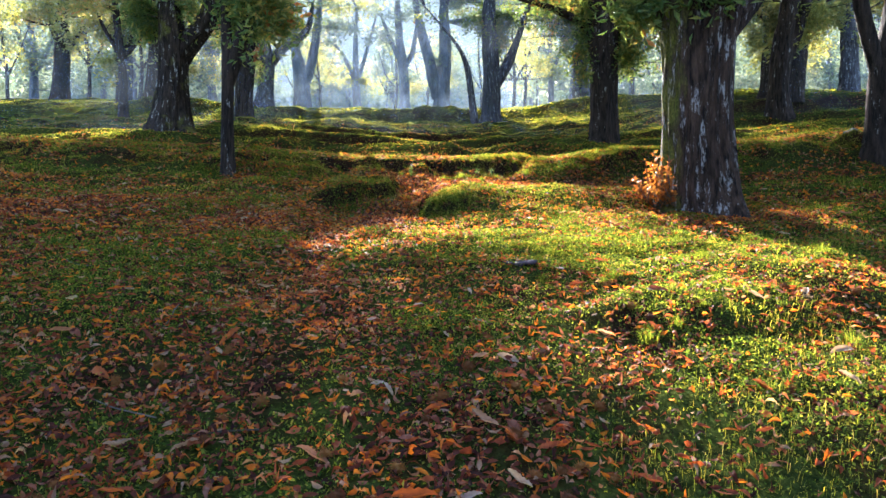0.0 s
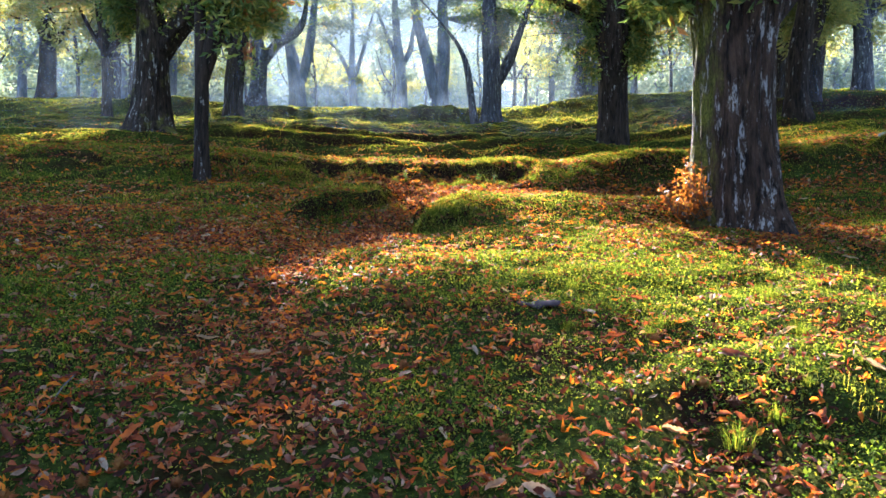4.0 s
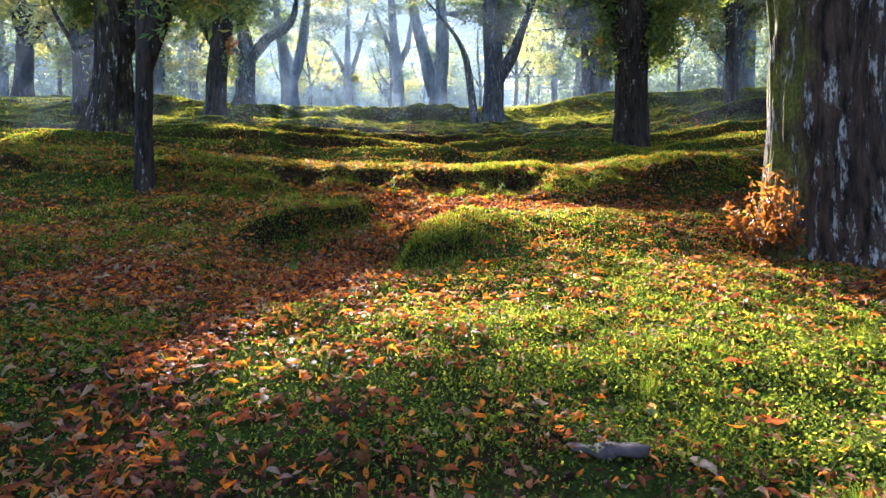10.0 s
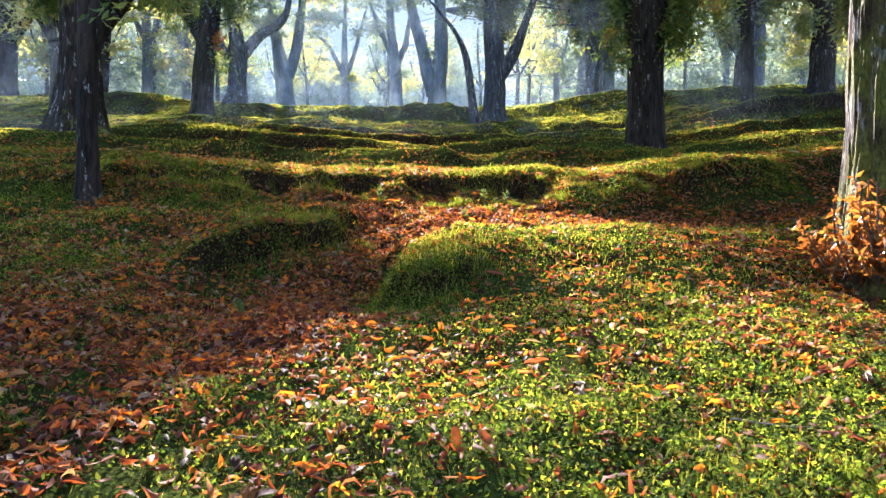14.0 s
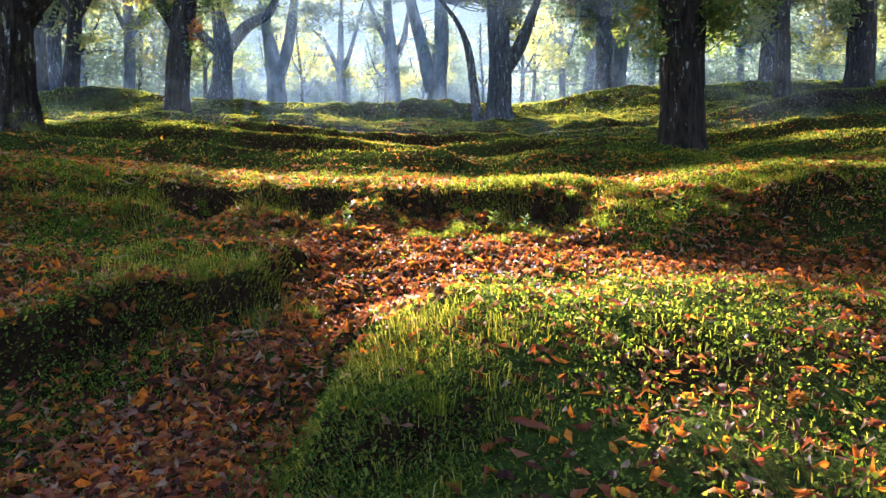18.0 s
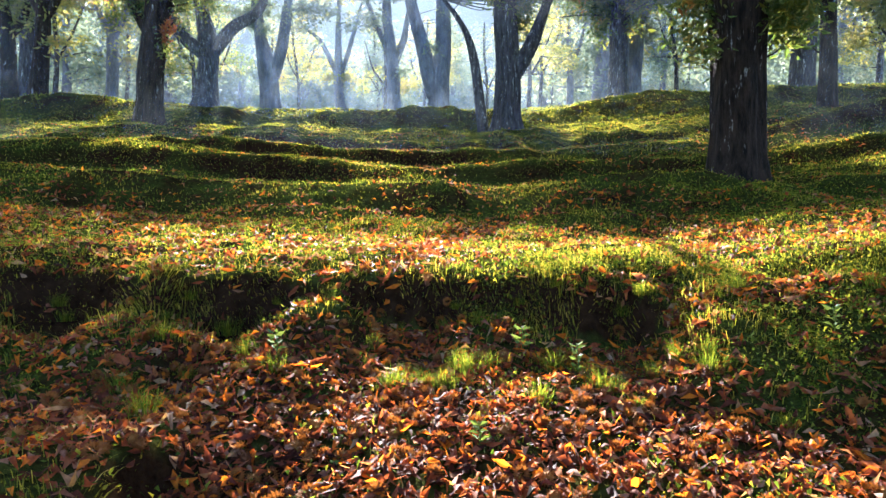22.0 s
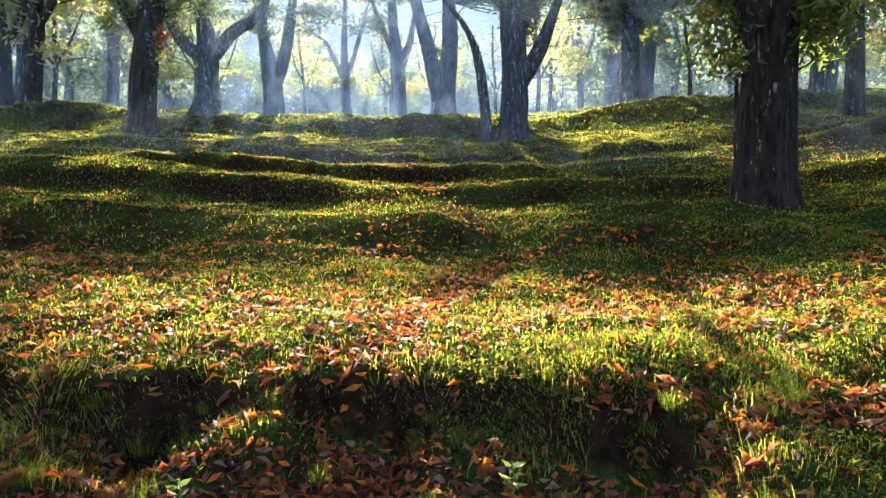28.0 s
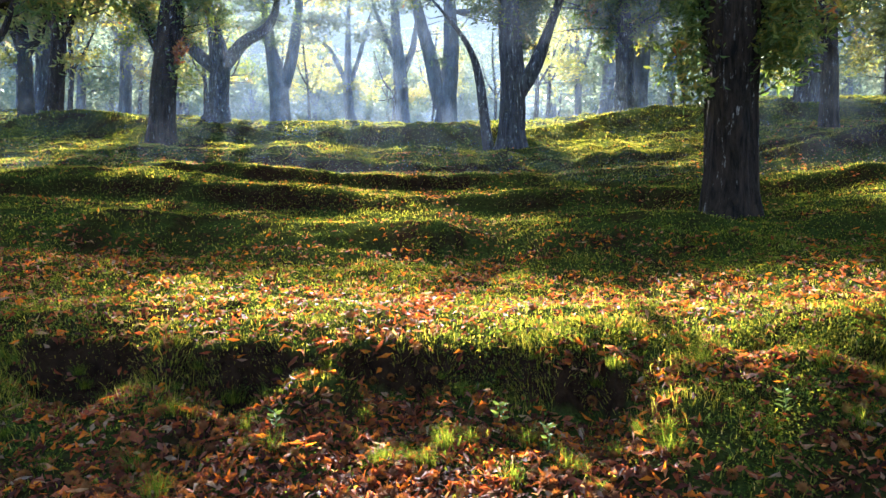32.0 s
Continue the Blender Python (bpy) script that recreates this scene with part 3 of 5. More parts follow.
def leaf_mesh(name, centres, out_dirs, sizes, mat, gen, narrow=0.34):
    """Folded lance-shaped leaves, one rhombus with a sunken midrib each."""
    n = len(centres)
    d = out_dirs / np.linalg.norm(out_dirs, axis=1)[:, None]
    side = np.cross(d, gen.normal(0, 1, (n, 3)))
    side /= np.linalg.norm(side, axis=1)[:, None] + 1e-9
    up = np.cross(side, d)
    L, W = sizes[:, None], (sizes * narrow)[:, None]
    v = np.stack([centres, centres + d * L * 0.45 + side * W * 0.5 + up * W * 0.22, centres + d * L - up * L * 0.10, centres + d * L * 0.45 - side * W * 0.5 + up * W * 0.22], 1).reshape(-1, 3)
    b = np.arange(n)[:, None] * 4
    f = np.concatenate([b + np.array((0, 1, 2)), b + np.array((0, 2, 3))], 1).reshape(-1, 3)
    return mesh_from(name, v, f, mat, False)


def sunlit(x, y):
    """Chosen sun patches on the ground, 0..1; crown leaves shading them are left out."""
    v = 0.97 * smooth(y - 0.45 * smooth(-x, 1.5, 4.0) + 0.75 * smooth(x, 1.1, 1.5), 11.85, 12.15) * (1 - smooth(y + 0.6 * smooth(-x, 1.5, 3.5), 13.75, 14.15)) * smooth(x, -3.4, -1.7) * (1 - smooth(x, 5.5, 8))
    v = np.maximum(v, np.maximum(0.97 * smooth(y, 6.45, 6.7) * (1 - smooth(y - 0.2 * smooth(x, 0.8, 2.0), 7.3, 7.6)) * smooth(x, -0.8, -0.4), 0.97 * (1 - smooth(np.hypot((x + 0.75) / 0.58, (y - 5.85) / 0.55), 0.7, 1.1))))
    v = np.maximum(v, 0.97 * smooth(x - 0.35 * (y - 3), 0.4, 0.95) * smooth(y, 1.8, 2.8) * (1 - smooth(y, 6.4, 7.2)) * (0.75 + 0.25 * smooth(vnoise(x * 1.5, y * 1.7, 79), 0.25, 0.45)))
    v = np.maximum(v, 0.97 * smooth(y + 0.4 * smooth(x, 0.2, 0.9), 8.3, 8.7) * (1 - smooth(y, 11.0, 11.5)) * smooth(x + 0.4 * smooth(y, 9.2, 9.6), -0.3, 0.15) * (1 - 0.55 * smooth(x, 1.4, 2.0)) * (1 - smooth(x, 2.6, 3.2)))
    v = np.maximum(v, 0.95 * smooth(y, 5.2, 5.7) * (1 - smooth(y, 6.7, 7.0)) * smooth(x, -1.0, -0.75) * smooth(vnoise(x * 1.9 + 1, y * 2.3, 87), 0.28, 0.42))
    v = np.maximum(v, 0.9 * smooth(y, 13, 14) * (1 - smooth(y, 17.0, 18)) * (1 - smooth(x, -7.8, -7.2)) * smooth(x, -13, -12))
    v = np.maximum(v, 0.9 * (0.6 + 0.4 * smooth(y, 22, 25)) * smooth(vnoise(x * 0.22, y * 1.1, 77), 0.45, 0.55) * smooth(y, 16.3, 17) * (1 - 0.85 * smooth(x, 2.0, 3.8) * (1 - smooth(y, 29, 33))))
    v = np.maximum(v, 0.95 * smooth(x, 0.6, 1.2) * smooth(y, 5.2, 5.7) * (1 - smooth(y, 7.0, 7.4)) * (0.55 + 0.45 * smooth(vnoise(x * 2.1, y * 2.4, 88), 0.3, 0.5)))
    v = np.maximum(v, 0.85 * smooth(y, 15.0, 15.6) * (1 - smooth(y, 18.5, 19.5)) * smooth(x, -5.0, -4.0) * (1 - smooth(x, 1.4, 2.2)) * smooth(vnoise(x * 1.5, y * 2.4, 90), 0.52, 0.66))
    v = np.maximum(v, 0.95 * (1 - smooth(np.hypot((x + 0.7) / 0.95, (y - 16.3) / 0.95), 0.75, 1.05)))
    return v


def sun_open(p):
    """sunlit() where the shadow of each world point p falls on the hillside."""
    run = np.zeros(len(p))
    for _ in range(9):
        x, y = p[:, 0] - run * math.sin(SUN_AZ), p[:, 1] - run * math.cos(SUN_AZ)
        z = ground_z(x, y)
        run = np.maximum(run + 0.8 * (p[:, 2] - run * math.tan(SUN_EL) - z) / (math.tan(SUN_EL) - 0.2), 0)
    return sunlit(p[:, 0] - run * math.sin(SUN_AZ), p[:, 1] - run * math.cos(SUN_AZ))


def tree(name, x, y, stems, crowns, bark, leaf, label, leaf_size=0.155, per=18, clusters=500, sides=40, step=0.07, flare=0.9, seed=1, sun_gaps=True, twigs=26, sink=0.12, shade_crown=True):
    """stems: [(path, radii)], the trunk first, in metres from the foot; crowns: [(centre, half sizes, share)]."""
    gen = np.random.default_rng(seed)
    root = new(name)
    z0 = float(height(x, y)) - sink
    root.location = (x, y, z0)
    for i, (path, radii) in enumerate(stems):
        thick = radii[0] > 0.2
        t = tube(path, radii, sides if i == 0 else max(10, sides // 2), (0.16 if sides > 100 else 0.24) if thick else 0.14, seed + i * 1.7, flare if i == 0 else 0.0, step if thick else step * 2)
        ob = new("trunk" if i == 0 else "limb", tube_mesh("trunk" if i == 0 else "limb", [t], bark))
        ob.parent = root
    wood = np.vstack([np.array(p) for p, r in stems] + [(np.array(p[:-1]) + np.array(p[1:])) / 2 for p, r in stems])
    cs, ds, sz, twig = [], [], [], []
    if shade_crown:
        top = stems[0][0][-1][2]
        for _ in range(0 if sides > 100 else 5):
            hh = gen.uniform(0.3, 0.75) * top
            crowns = list(crowns) + [((gen.choice((-1, 1)) * gen.uniform(0.35, 0.7) + stems[0][0][-1][0] * hh / top, gen.uniform(-0.35, 0.3), hh), (0.38, 0.35, 0.5), gen.uniform(0.03, 0.08))]
        # upper crown, mostly above the view, added to shade the ground
        wide = 1.18 if 13 < y < 31 else 1.0
        crowns = list(crowns) + [((gen.uniform(-0.6, 0.6), gen.uniform(-0.5, 0.8), 8.6 + 2.4 * float(smooth(y, 22, 38))), (4.6 * wide, 3.6 * wide, 3.0 + 0.8 * float(smooth(y, 22, 38))), 0)]
    for centre, half, share in crowns:
        centre, half = np.array(centre, float), np.array(half, float)
        upper = share == 0
        n = (1400 if 13 < y < 31 else 900) if upper else int(clusters * share)
        size, many = (0.38, 7) if upper else (leaf_size, per)
        d = gen.normal(0, 1, (n, 3))
        d /= np.linalg.norm(d, axis=1)[:, None]
        p = centre + d * half * (gen.random((n, 1)) ** 0.45)
        clump = fbm(p[:, 0] * 0.9 + 9, p[:, 2] * 0.9 + p[:, 1] * 0.5, seed + 5)
        p = p[clump > 0.40]
        p = p[p[:, 2] > 1.0]
        if sun_gaps or upper:
            keep = gen.random(len(p)) > sun_open(p + np.array((x, y, z0))) * 1.05
            p = p[keep]
        if not len(p):
            continue
        c = np.repeat(p, many, 0) + gen.normal(0, size * 0.85, (len(p) * many, 3))
        if sun_gaps or upper:
            c = c[gen.random(len(c)) > sun_open(c + np.array((x, y, z0))) * 1.08]
        o = gen.normal(0, 1, c.shape) * (1, 1, 0.6) + (0, 0, -0.45)
        cs.append(c), ds.append(o), sz.append(size * gen.uniform(0.6, 1.25, len(c)))
        for q in p[gen.choice(len(p), min(len(p), max(2, 10 if upper else int(twigs * share))), replace=False)]:
            base = wood[np.argmin(np.linalg.norm(wood - q, axis=1) + 3 * np.maximum(wood[:, 2] - q[2], 0))]
            mid = base * 0.45 + q * 0.55 + gen.normal(0, 0.18, 3)
            thick = float(np.clip(0.02 * np.linalg.norm(q - base), 0.008, 0.045))
            twig.append(tube([base, mid, q], [thick, thick * 0.6, thick * 0.22], 5, 0, 0, 0, 0.35))
    if cs:
        ob = new("crown", leaf_mesh("crown", np.vstack(cs), np.vstack(ds), np.concatenate(sz), leaf, gen))
        ob.parent = root
    for t in twig:
        ob = new("branch", tube_mesh("branch", [t], bark))
        ob.parent = root
    tagged(root, label, "tree", "chestnut trees of the grove")
    return root


def straight(h, r0, r1, lean=0.0, bend=0.0):
    return ([(0, 0, 0), (lean * 0.3 + bend, 0, h * 0.35), (lean * 0.65 - bend, 0, h * 0.7), (lean, 0, h)], [r0, r0 * 0.88, (r0 + r1) * 0.5, r1])


# the great pollard beside the trail
big = tree("chestnut_tree", 3.22, 8.42, [
    ([(0.0, 0, -0.1), (0.0, 0, 0.5), (-0.04, 0, 1.4), (-0.05, 0, 2.2), (-0.03, 0, 2.9), (0.0, 0, 3.3)], [0.52, 0.44, 0.405, 0.42, 0.53, 0.42]),
    ([(-0.08, 0, 2.3), (-0.6, 0.1, 3.1), (-1.2, 0.3, 4.2), (-1.6, 0.3, 6.0)], [0.18, 0.25, 0.2, 0.1]),
    ([(0.08, 0, 2.3), (0.7, 0.2, 3.2), (1.1, 0.6, 4.6), (1.5, 0.8, 6.5)], [0.18, 0.26, 0.2, 0.1]),
    ([(0, 0.1, 2.8), (0.1, 0.4, 4.0), (0.0, 0.9, 6.5)], [0.3, 0.24, 0.1])],
    [((-1.6, 0.6, 5.2), (1.6, 1.6, 1.4), 0.5), ((1.6, 1.0, 5.6), (1.7, 1.7, 1.6), 0.5), ((-0.75, -0.1, 2.95), (0.4, 0.4, 0.35), 0.07), ((-0.1, -0.5, 2.95), (0.35, 0.15, 0.22), 0.05)],
    BARK_BIG, LEAF_GREEN, "huge old chestnut pollard with furrowed lichen-flecked bark", clusters=700, sides=220, step=0.022, flare=0.8, seed=3, sink=0.30)
tree("chestnut_tree", -3.6, 11.24, [
    ([(0, 0, 0), (0.0, 0, 0.9), (0.03, 0, 1.8), (0.0, 0, 2.6), (-0.02, 0, 3.6), (0.0, 0, 5.0)], [0.115, 0.096, 0.098, 0.08, 0.055, 0.04]),
    ([(0.02, 0, 1.6), (0.16, 0, 2.1), (0.36, 0.0, 2.6), (0.45, 0, 4.5)], [0.10, 0.12, 0.13, 0.07])],
    [((0.4, 0.1, 3.0), (0.55, 0.5, 0.5), 0.35), ((-0.1, 0.2, 4.4), (1.1, 1.0, 1.0), 0.6), ((0.9, 0.3, 2.7), (0.35, 0.3, 0.3), 0.08)],
    BARK, LEAF_GREEN, "slender dark chestnut with two upright stems", clusters=260, sides=36, step=0.05, flare=0.35, seed=5)
tree("chestnut_tree", -7.1, 17.5, [
    ([(0.05, 0, -0.1), (0.05, 0, 0.7), (0.15, 0, 1.6), (0.15, 0, 2.4), (0.0, 0, 3.4), (-0.15, 0, 5.5)], [0.54, 0.42, 0.36, 0.37, 0.25, 0.14]),
    ([(0.2, 0, 1.9), (0.55, 0, 2.4), (1.05, 0.0, 2.95), (1.25, 0, 3.8), (1.3, 0, 5.5)], [0.28, 0.28, 0.25, 0.2, 0.1]),
    ([(1.15, 0, 3.2), (1.8, -0.1, 3.15), (2.4, -0.2, 3.0), (3.0, -0.2, 2.95)], [0.07, 0.05, 0.03, 0.012])],
    [((2.5, -0.2, 3.1), (0.9, 0.5, 0.45), 0.16), ((-0.6, 0.2, 4.6), (1.6, 1.5, 1.2), 0.5), ((1.7, 0.2, 4.6), (1.5, 1.4, 1.3), 0.5), ((1.7, 0.3, 3.0), (0.6, 0.5, 0.5), 0.1), ((-0.7, -0.3, 3.2), (0.4, 0.4, 0.7), 0.08)],
    BARK_MOSSY, LEAF_GREEN, "broad old chestnut forking low into two limbs", clusters=520, sides=72, step=0.06, flare=0.7, seed=7)
tree("chestnut_tree", 4.19, 17.62, [
    ([(0, 0, -0.1), (0, 0, 0.6), (0.02, 0, 1.6), (-0.06, 0, 3.0), (-0.08, 0, 4.3), (0.0, 0, 6.5)], [0.385, 0.35, 0.335, 0.36, 0.32, 0.18]),
    ([(0.2, 0, 2.6), (0.6, 0.1, 3.1), (1.1, 0.1, 4.0), (1.5, 0.2, 5.5)], [0.14, 0.13, 0.1, 0.05]),
    ([(-0.2, 0, 2.9), (-0.8, 0, 3.4), (-1.5, 0, 3.7), (-2.2, 0.1, 3.9)], [0.12, 0.1, 0.08, 0.04])],
    [((0.55, -0.1, 2.7), (0.3, 0.3, 0.9), 0.3), ((-0.5, -0.1, 3.2), (0.25, 0.3, 0.6), 0.12), ((1.1, 0, 3.3), (0.9, 0.7, 0.8), 0.18), ((-1.3, 0, 3.7), (1.1, 0.6, 0.6), 0.10), ((-0.5, -0.1, 1.9), (0.12, 0.12, 0.25), 0.02), ((0, 0.3, 5.2), (2, 1.6, 1.2), 0.5)],
    BARK, LEAF_GREEN, "tall straight chestnut trunk hung with side shoots", clusters=430, sides=64, step=0.06, flare=0.4, seed=11, sun_gaps=False)
tree("chestnut_tree", 1.88, 27.2, [
    ([(0.05, 0, -0.1), (0.05, 0, 0.6), (0.12, 0, 1.6), (0.05, 0, 2.6), (-0.05, 0, 4.2), (0.0, 0, 6.0)], [0.44, 0.35, 0.335, 0.33, 0.29, 0.18]),
    ([(0.2, 0, 1.6), (0.5, 0, 2.1), (0.78, 0, 2.6), (1.1, 0, 3.5), (1.6, 0, 4.9), (1.85, 0, 5.8)], [0.20, 0.22, 0.20, 0.13, 0.10, 0.06]),
    ([(-0.55, 0.0, -0.1), (-0.7, 0.0, 0.9), (-0.85, 0, 2.2), (-1.1, 0, 3.0), (-1.8, 0, 3.9), (-2.6, 0, 4.8)], [0.17, 0.14, 0.12, 0.08, 0.045, 0.02])],
    [((0.0, 0.4, 4.8), (1.6, 1.2, 1.2), 0.5), ((0.3, 0.2, 3.4), (0.5, 0.5, 0.8), 0.15), ((2.3, 0.2, 5.4), (1.2, 1, 0.8), 0.25), ((-2.4, 0, 4.9), (1.2, 1, 0.8), 0.2)],
    BARK_HAZE_MID, LEAF_GREEN, "chestnut forked like a slingshot with a second stem, bark greyed as haze", clusters=420, sides=56, step=0.08, flare=0.45, seed=13)
leaning = tree("chestnut_tree", -8.07, 27.37, [
    ([(0, 0, -0.1), (0, 0, 0.8), (0.1, 0, 2.2), (0.25, 0, 3.4), (0.45, 0, 5.0), (0.5, 0, 7)], [0.40, 0.34, 0.33, 0.33, 0.29, 0.2]),
    ([(0.1, 0, 2.6), (-0.5, 0.1, 3.6), (-1.2, 0.2, 5.2)], [0.2, 0.16, 0.08])],
    # first crown: out of view, added to keep the trail's hollow in shade
    [((3.9, 0.2, 6.3), (2.7, 2.2, 1.1), 1.3), ((-0.7, 0, 3.6), (0.9, 0.7, 0.8), 0.25), ((1.2, 0, 4.2), (0.8, 0.8, 1.1), 0.25), ((0, 0.3, 5.6), (2.2, 1.6, 1.2), 0.6)],
    BARK, LEAF_GREEN, "dark upright chestnut trunk leaning slightly", clusters=480, sides=48, step=0.09, flare=0.45, seed=17)
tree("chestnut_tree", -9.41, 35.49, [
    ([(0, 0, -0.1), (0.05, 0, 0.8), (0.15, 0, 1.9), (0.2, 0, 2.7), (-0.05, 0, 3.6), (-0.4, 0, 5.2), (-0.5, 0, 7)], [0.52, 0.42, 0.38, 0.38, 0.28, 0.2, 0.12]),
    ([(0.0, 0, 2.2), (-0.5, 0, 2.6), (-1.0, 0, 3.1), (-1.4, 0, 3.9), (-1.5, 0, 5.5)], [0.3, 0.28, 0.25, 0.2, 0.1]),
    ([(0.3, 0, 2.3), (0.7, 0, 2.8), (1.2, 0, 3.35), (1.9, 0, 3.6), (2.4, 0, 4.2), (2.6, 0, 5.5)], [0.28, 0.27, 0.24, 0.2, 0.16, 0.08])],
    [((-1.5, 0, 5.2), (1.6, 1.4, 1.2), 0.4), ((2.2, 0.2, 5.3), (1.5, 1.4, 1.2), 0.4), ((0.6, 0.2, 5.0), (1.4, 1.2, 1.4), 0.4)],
    BARK_HAZE_MID, LEAF_GREEN, "spreading old chestnut with three candelabra limbs on a mound", clusters=420, sides=48, step=0.09, flare=0.6, seed=19)
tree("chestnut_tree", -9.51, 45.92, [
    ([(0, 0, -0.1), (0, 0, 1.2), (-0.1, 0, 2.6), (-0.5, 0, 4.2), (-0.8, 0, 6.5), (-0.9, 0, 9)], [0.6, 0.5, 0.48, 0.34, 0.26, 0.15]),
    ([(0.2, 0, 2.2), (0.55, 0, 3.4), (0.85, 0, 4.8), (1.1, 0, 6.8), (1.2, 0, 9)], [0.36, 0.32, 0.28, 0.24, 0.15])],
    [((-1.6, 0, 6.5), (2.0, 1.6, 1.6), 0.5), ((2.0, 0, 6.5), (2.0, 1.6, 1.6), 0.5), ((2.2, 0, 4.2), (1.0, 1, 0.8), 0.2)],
    BARK_HAZE_FAR, LEAF_HAZED, "twin-stemmed chestnut rising in a narrow fork, tinted grey as haze", leaf_size=0.24, clusters=420, sides=40, step=0.12, flare=0.4, seed=23)
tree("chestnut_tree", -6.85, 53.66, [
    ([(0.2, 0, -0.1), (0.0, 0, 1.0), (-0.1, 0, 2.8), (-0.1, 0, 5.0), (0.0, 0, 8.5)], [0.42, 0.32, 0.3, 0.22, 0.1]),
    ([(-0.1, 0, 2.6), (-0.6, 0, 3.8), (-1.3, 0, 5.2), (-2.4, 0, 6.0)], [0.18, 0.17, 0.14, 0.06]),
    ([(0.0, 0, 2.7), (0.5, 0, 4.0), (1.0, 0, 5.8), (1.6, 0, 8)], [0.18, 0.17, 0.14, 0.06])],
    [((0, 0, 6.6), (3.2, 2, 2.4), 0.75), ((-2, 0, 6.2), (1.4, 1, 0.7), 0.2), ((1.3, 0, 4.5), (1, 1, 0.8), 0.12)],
    BARK_HAZE_FAR, LEAF_YELLOW, "slim chestnut with yellow leaves and three thin limbs", leaf_size=0.22, clusters=620, sides=28, step=0.15, flare=0.4, seed=29)
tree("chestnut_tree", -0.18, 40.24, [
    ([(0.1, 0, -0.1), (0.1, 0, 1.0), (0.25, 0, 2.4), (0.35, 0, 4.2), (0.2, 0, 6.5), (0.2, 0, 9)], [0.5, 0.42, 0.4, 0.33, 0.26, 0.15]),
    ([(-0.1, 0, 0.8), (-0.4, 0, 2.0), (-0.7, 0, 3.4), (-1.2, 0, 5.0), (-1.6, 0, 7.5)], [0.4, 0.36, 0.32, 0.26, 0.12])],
    # third crown: added only to shade the ground to the right
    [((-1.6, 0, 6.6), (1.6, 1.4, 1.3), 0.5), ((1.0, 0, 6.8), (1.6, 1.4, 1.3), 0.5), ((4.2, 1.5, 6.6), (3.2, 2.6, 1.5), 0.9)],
    BARK_HAZE_FAR, LEAF_HAZED, "twin chestnut stems in the middle distance, tinted pale as haze", leaf_size=0.24, clusters=330, sides=36, step=0.12, flare=0.4, seed=31)
tree("chestnut_tree", 9.53, 24.88, [straight(7.5, 0.205, 0.1, -0.25, 0.05), ([(-0.1, 0, 3.0), (-0.8, 0.1, 4.0), (-1.4, 0.1, 5.5)], [0.12, 0.1, 0.05])],
    [((-0.5, 0.2, 5.5), (2.2, 1.8, 1.3), 0.8), ((0.8, 0, 4.0), (0.9, 0.8, 0.6), 0.2), ((-0.9, 0, 3.4), (0.6, 0.5, 0.4), 0.1)],
    BARK, LEAF_YELLOW, "thin dark straight chestnut trunk", clusters=420, sides=36, step=0.09, flare=0.3, seed=37)
tree("chestnut_tree", 9.6, 19.31, [
    ([(0, 0, -0.1), (-0.05, 0, 0.8), (0.05, 0, 2.0), (0.3, 0, 3.4), (0.4, 0, 5.5)], [0.36, 0.28, 0.27, 0.24, 0.12]),
    ([(0.1, 0, 1.6), (0.45, 0, 2.5), (0.8, 0, 3.6), (0.9, 0, 5)], [0.2, 0.2, 0.16, 0.08])],
    [((0.3, 0.2, 4.6), (1.9, 1.6, 1.2), 0.8), ((1.2, 0.3, 3.0), (0.5, 0.5, 0.4), 0.1)],
    BARK, LEAF_YELLOW, "chestnut with a leaning split trunk below yellow leaves", clusters=360, sides=36, step=0.09, flare=0.5, seed=41)
tree("chestnut_tree", 7.25, 11.2, [
    ([(0, 0, -0.1), (0, 0, 0.8), (0.02, 0, 1.5), (0.2, 0, 2.4), (0.35, 0, 4.0)], [0.26, 0.2, 0.2, 0.17, 0.1]),
    ([(0, 0, 1.4), (-0.15, 0, 1.9), (-0.35, 0, 2.6), (-0.5, 0, 4.0)], [0.14, 0.13, 0.12, 0.06])],
    [((0.2, 0.2, 4.2), (1.6, 1.4, 1.0), 0.8), ((-0.3, 0.3, 2.6), (0.35, 0.3, 0.3), 0.06)],
    BARK, LEAF_YELLOW, "small forked chestnut with autumn leaves", clusters=240, sides=32, step=0.07, flare=0.4, seed=43)
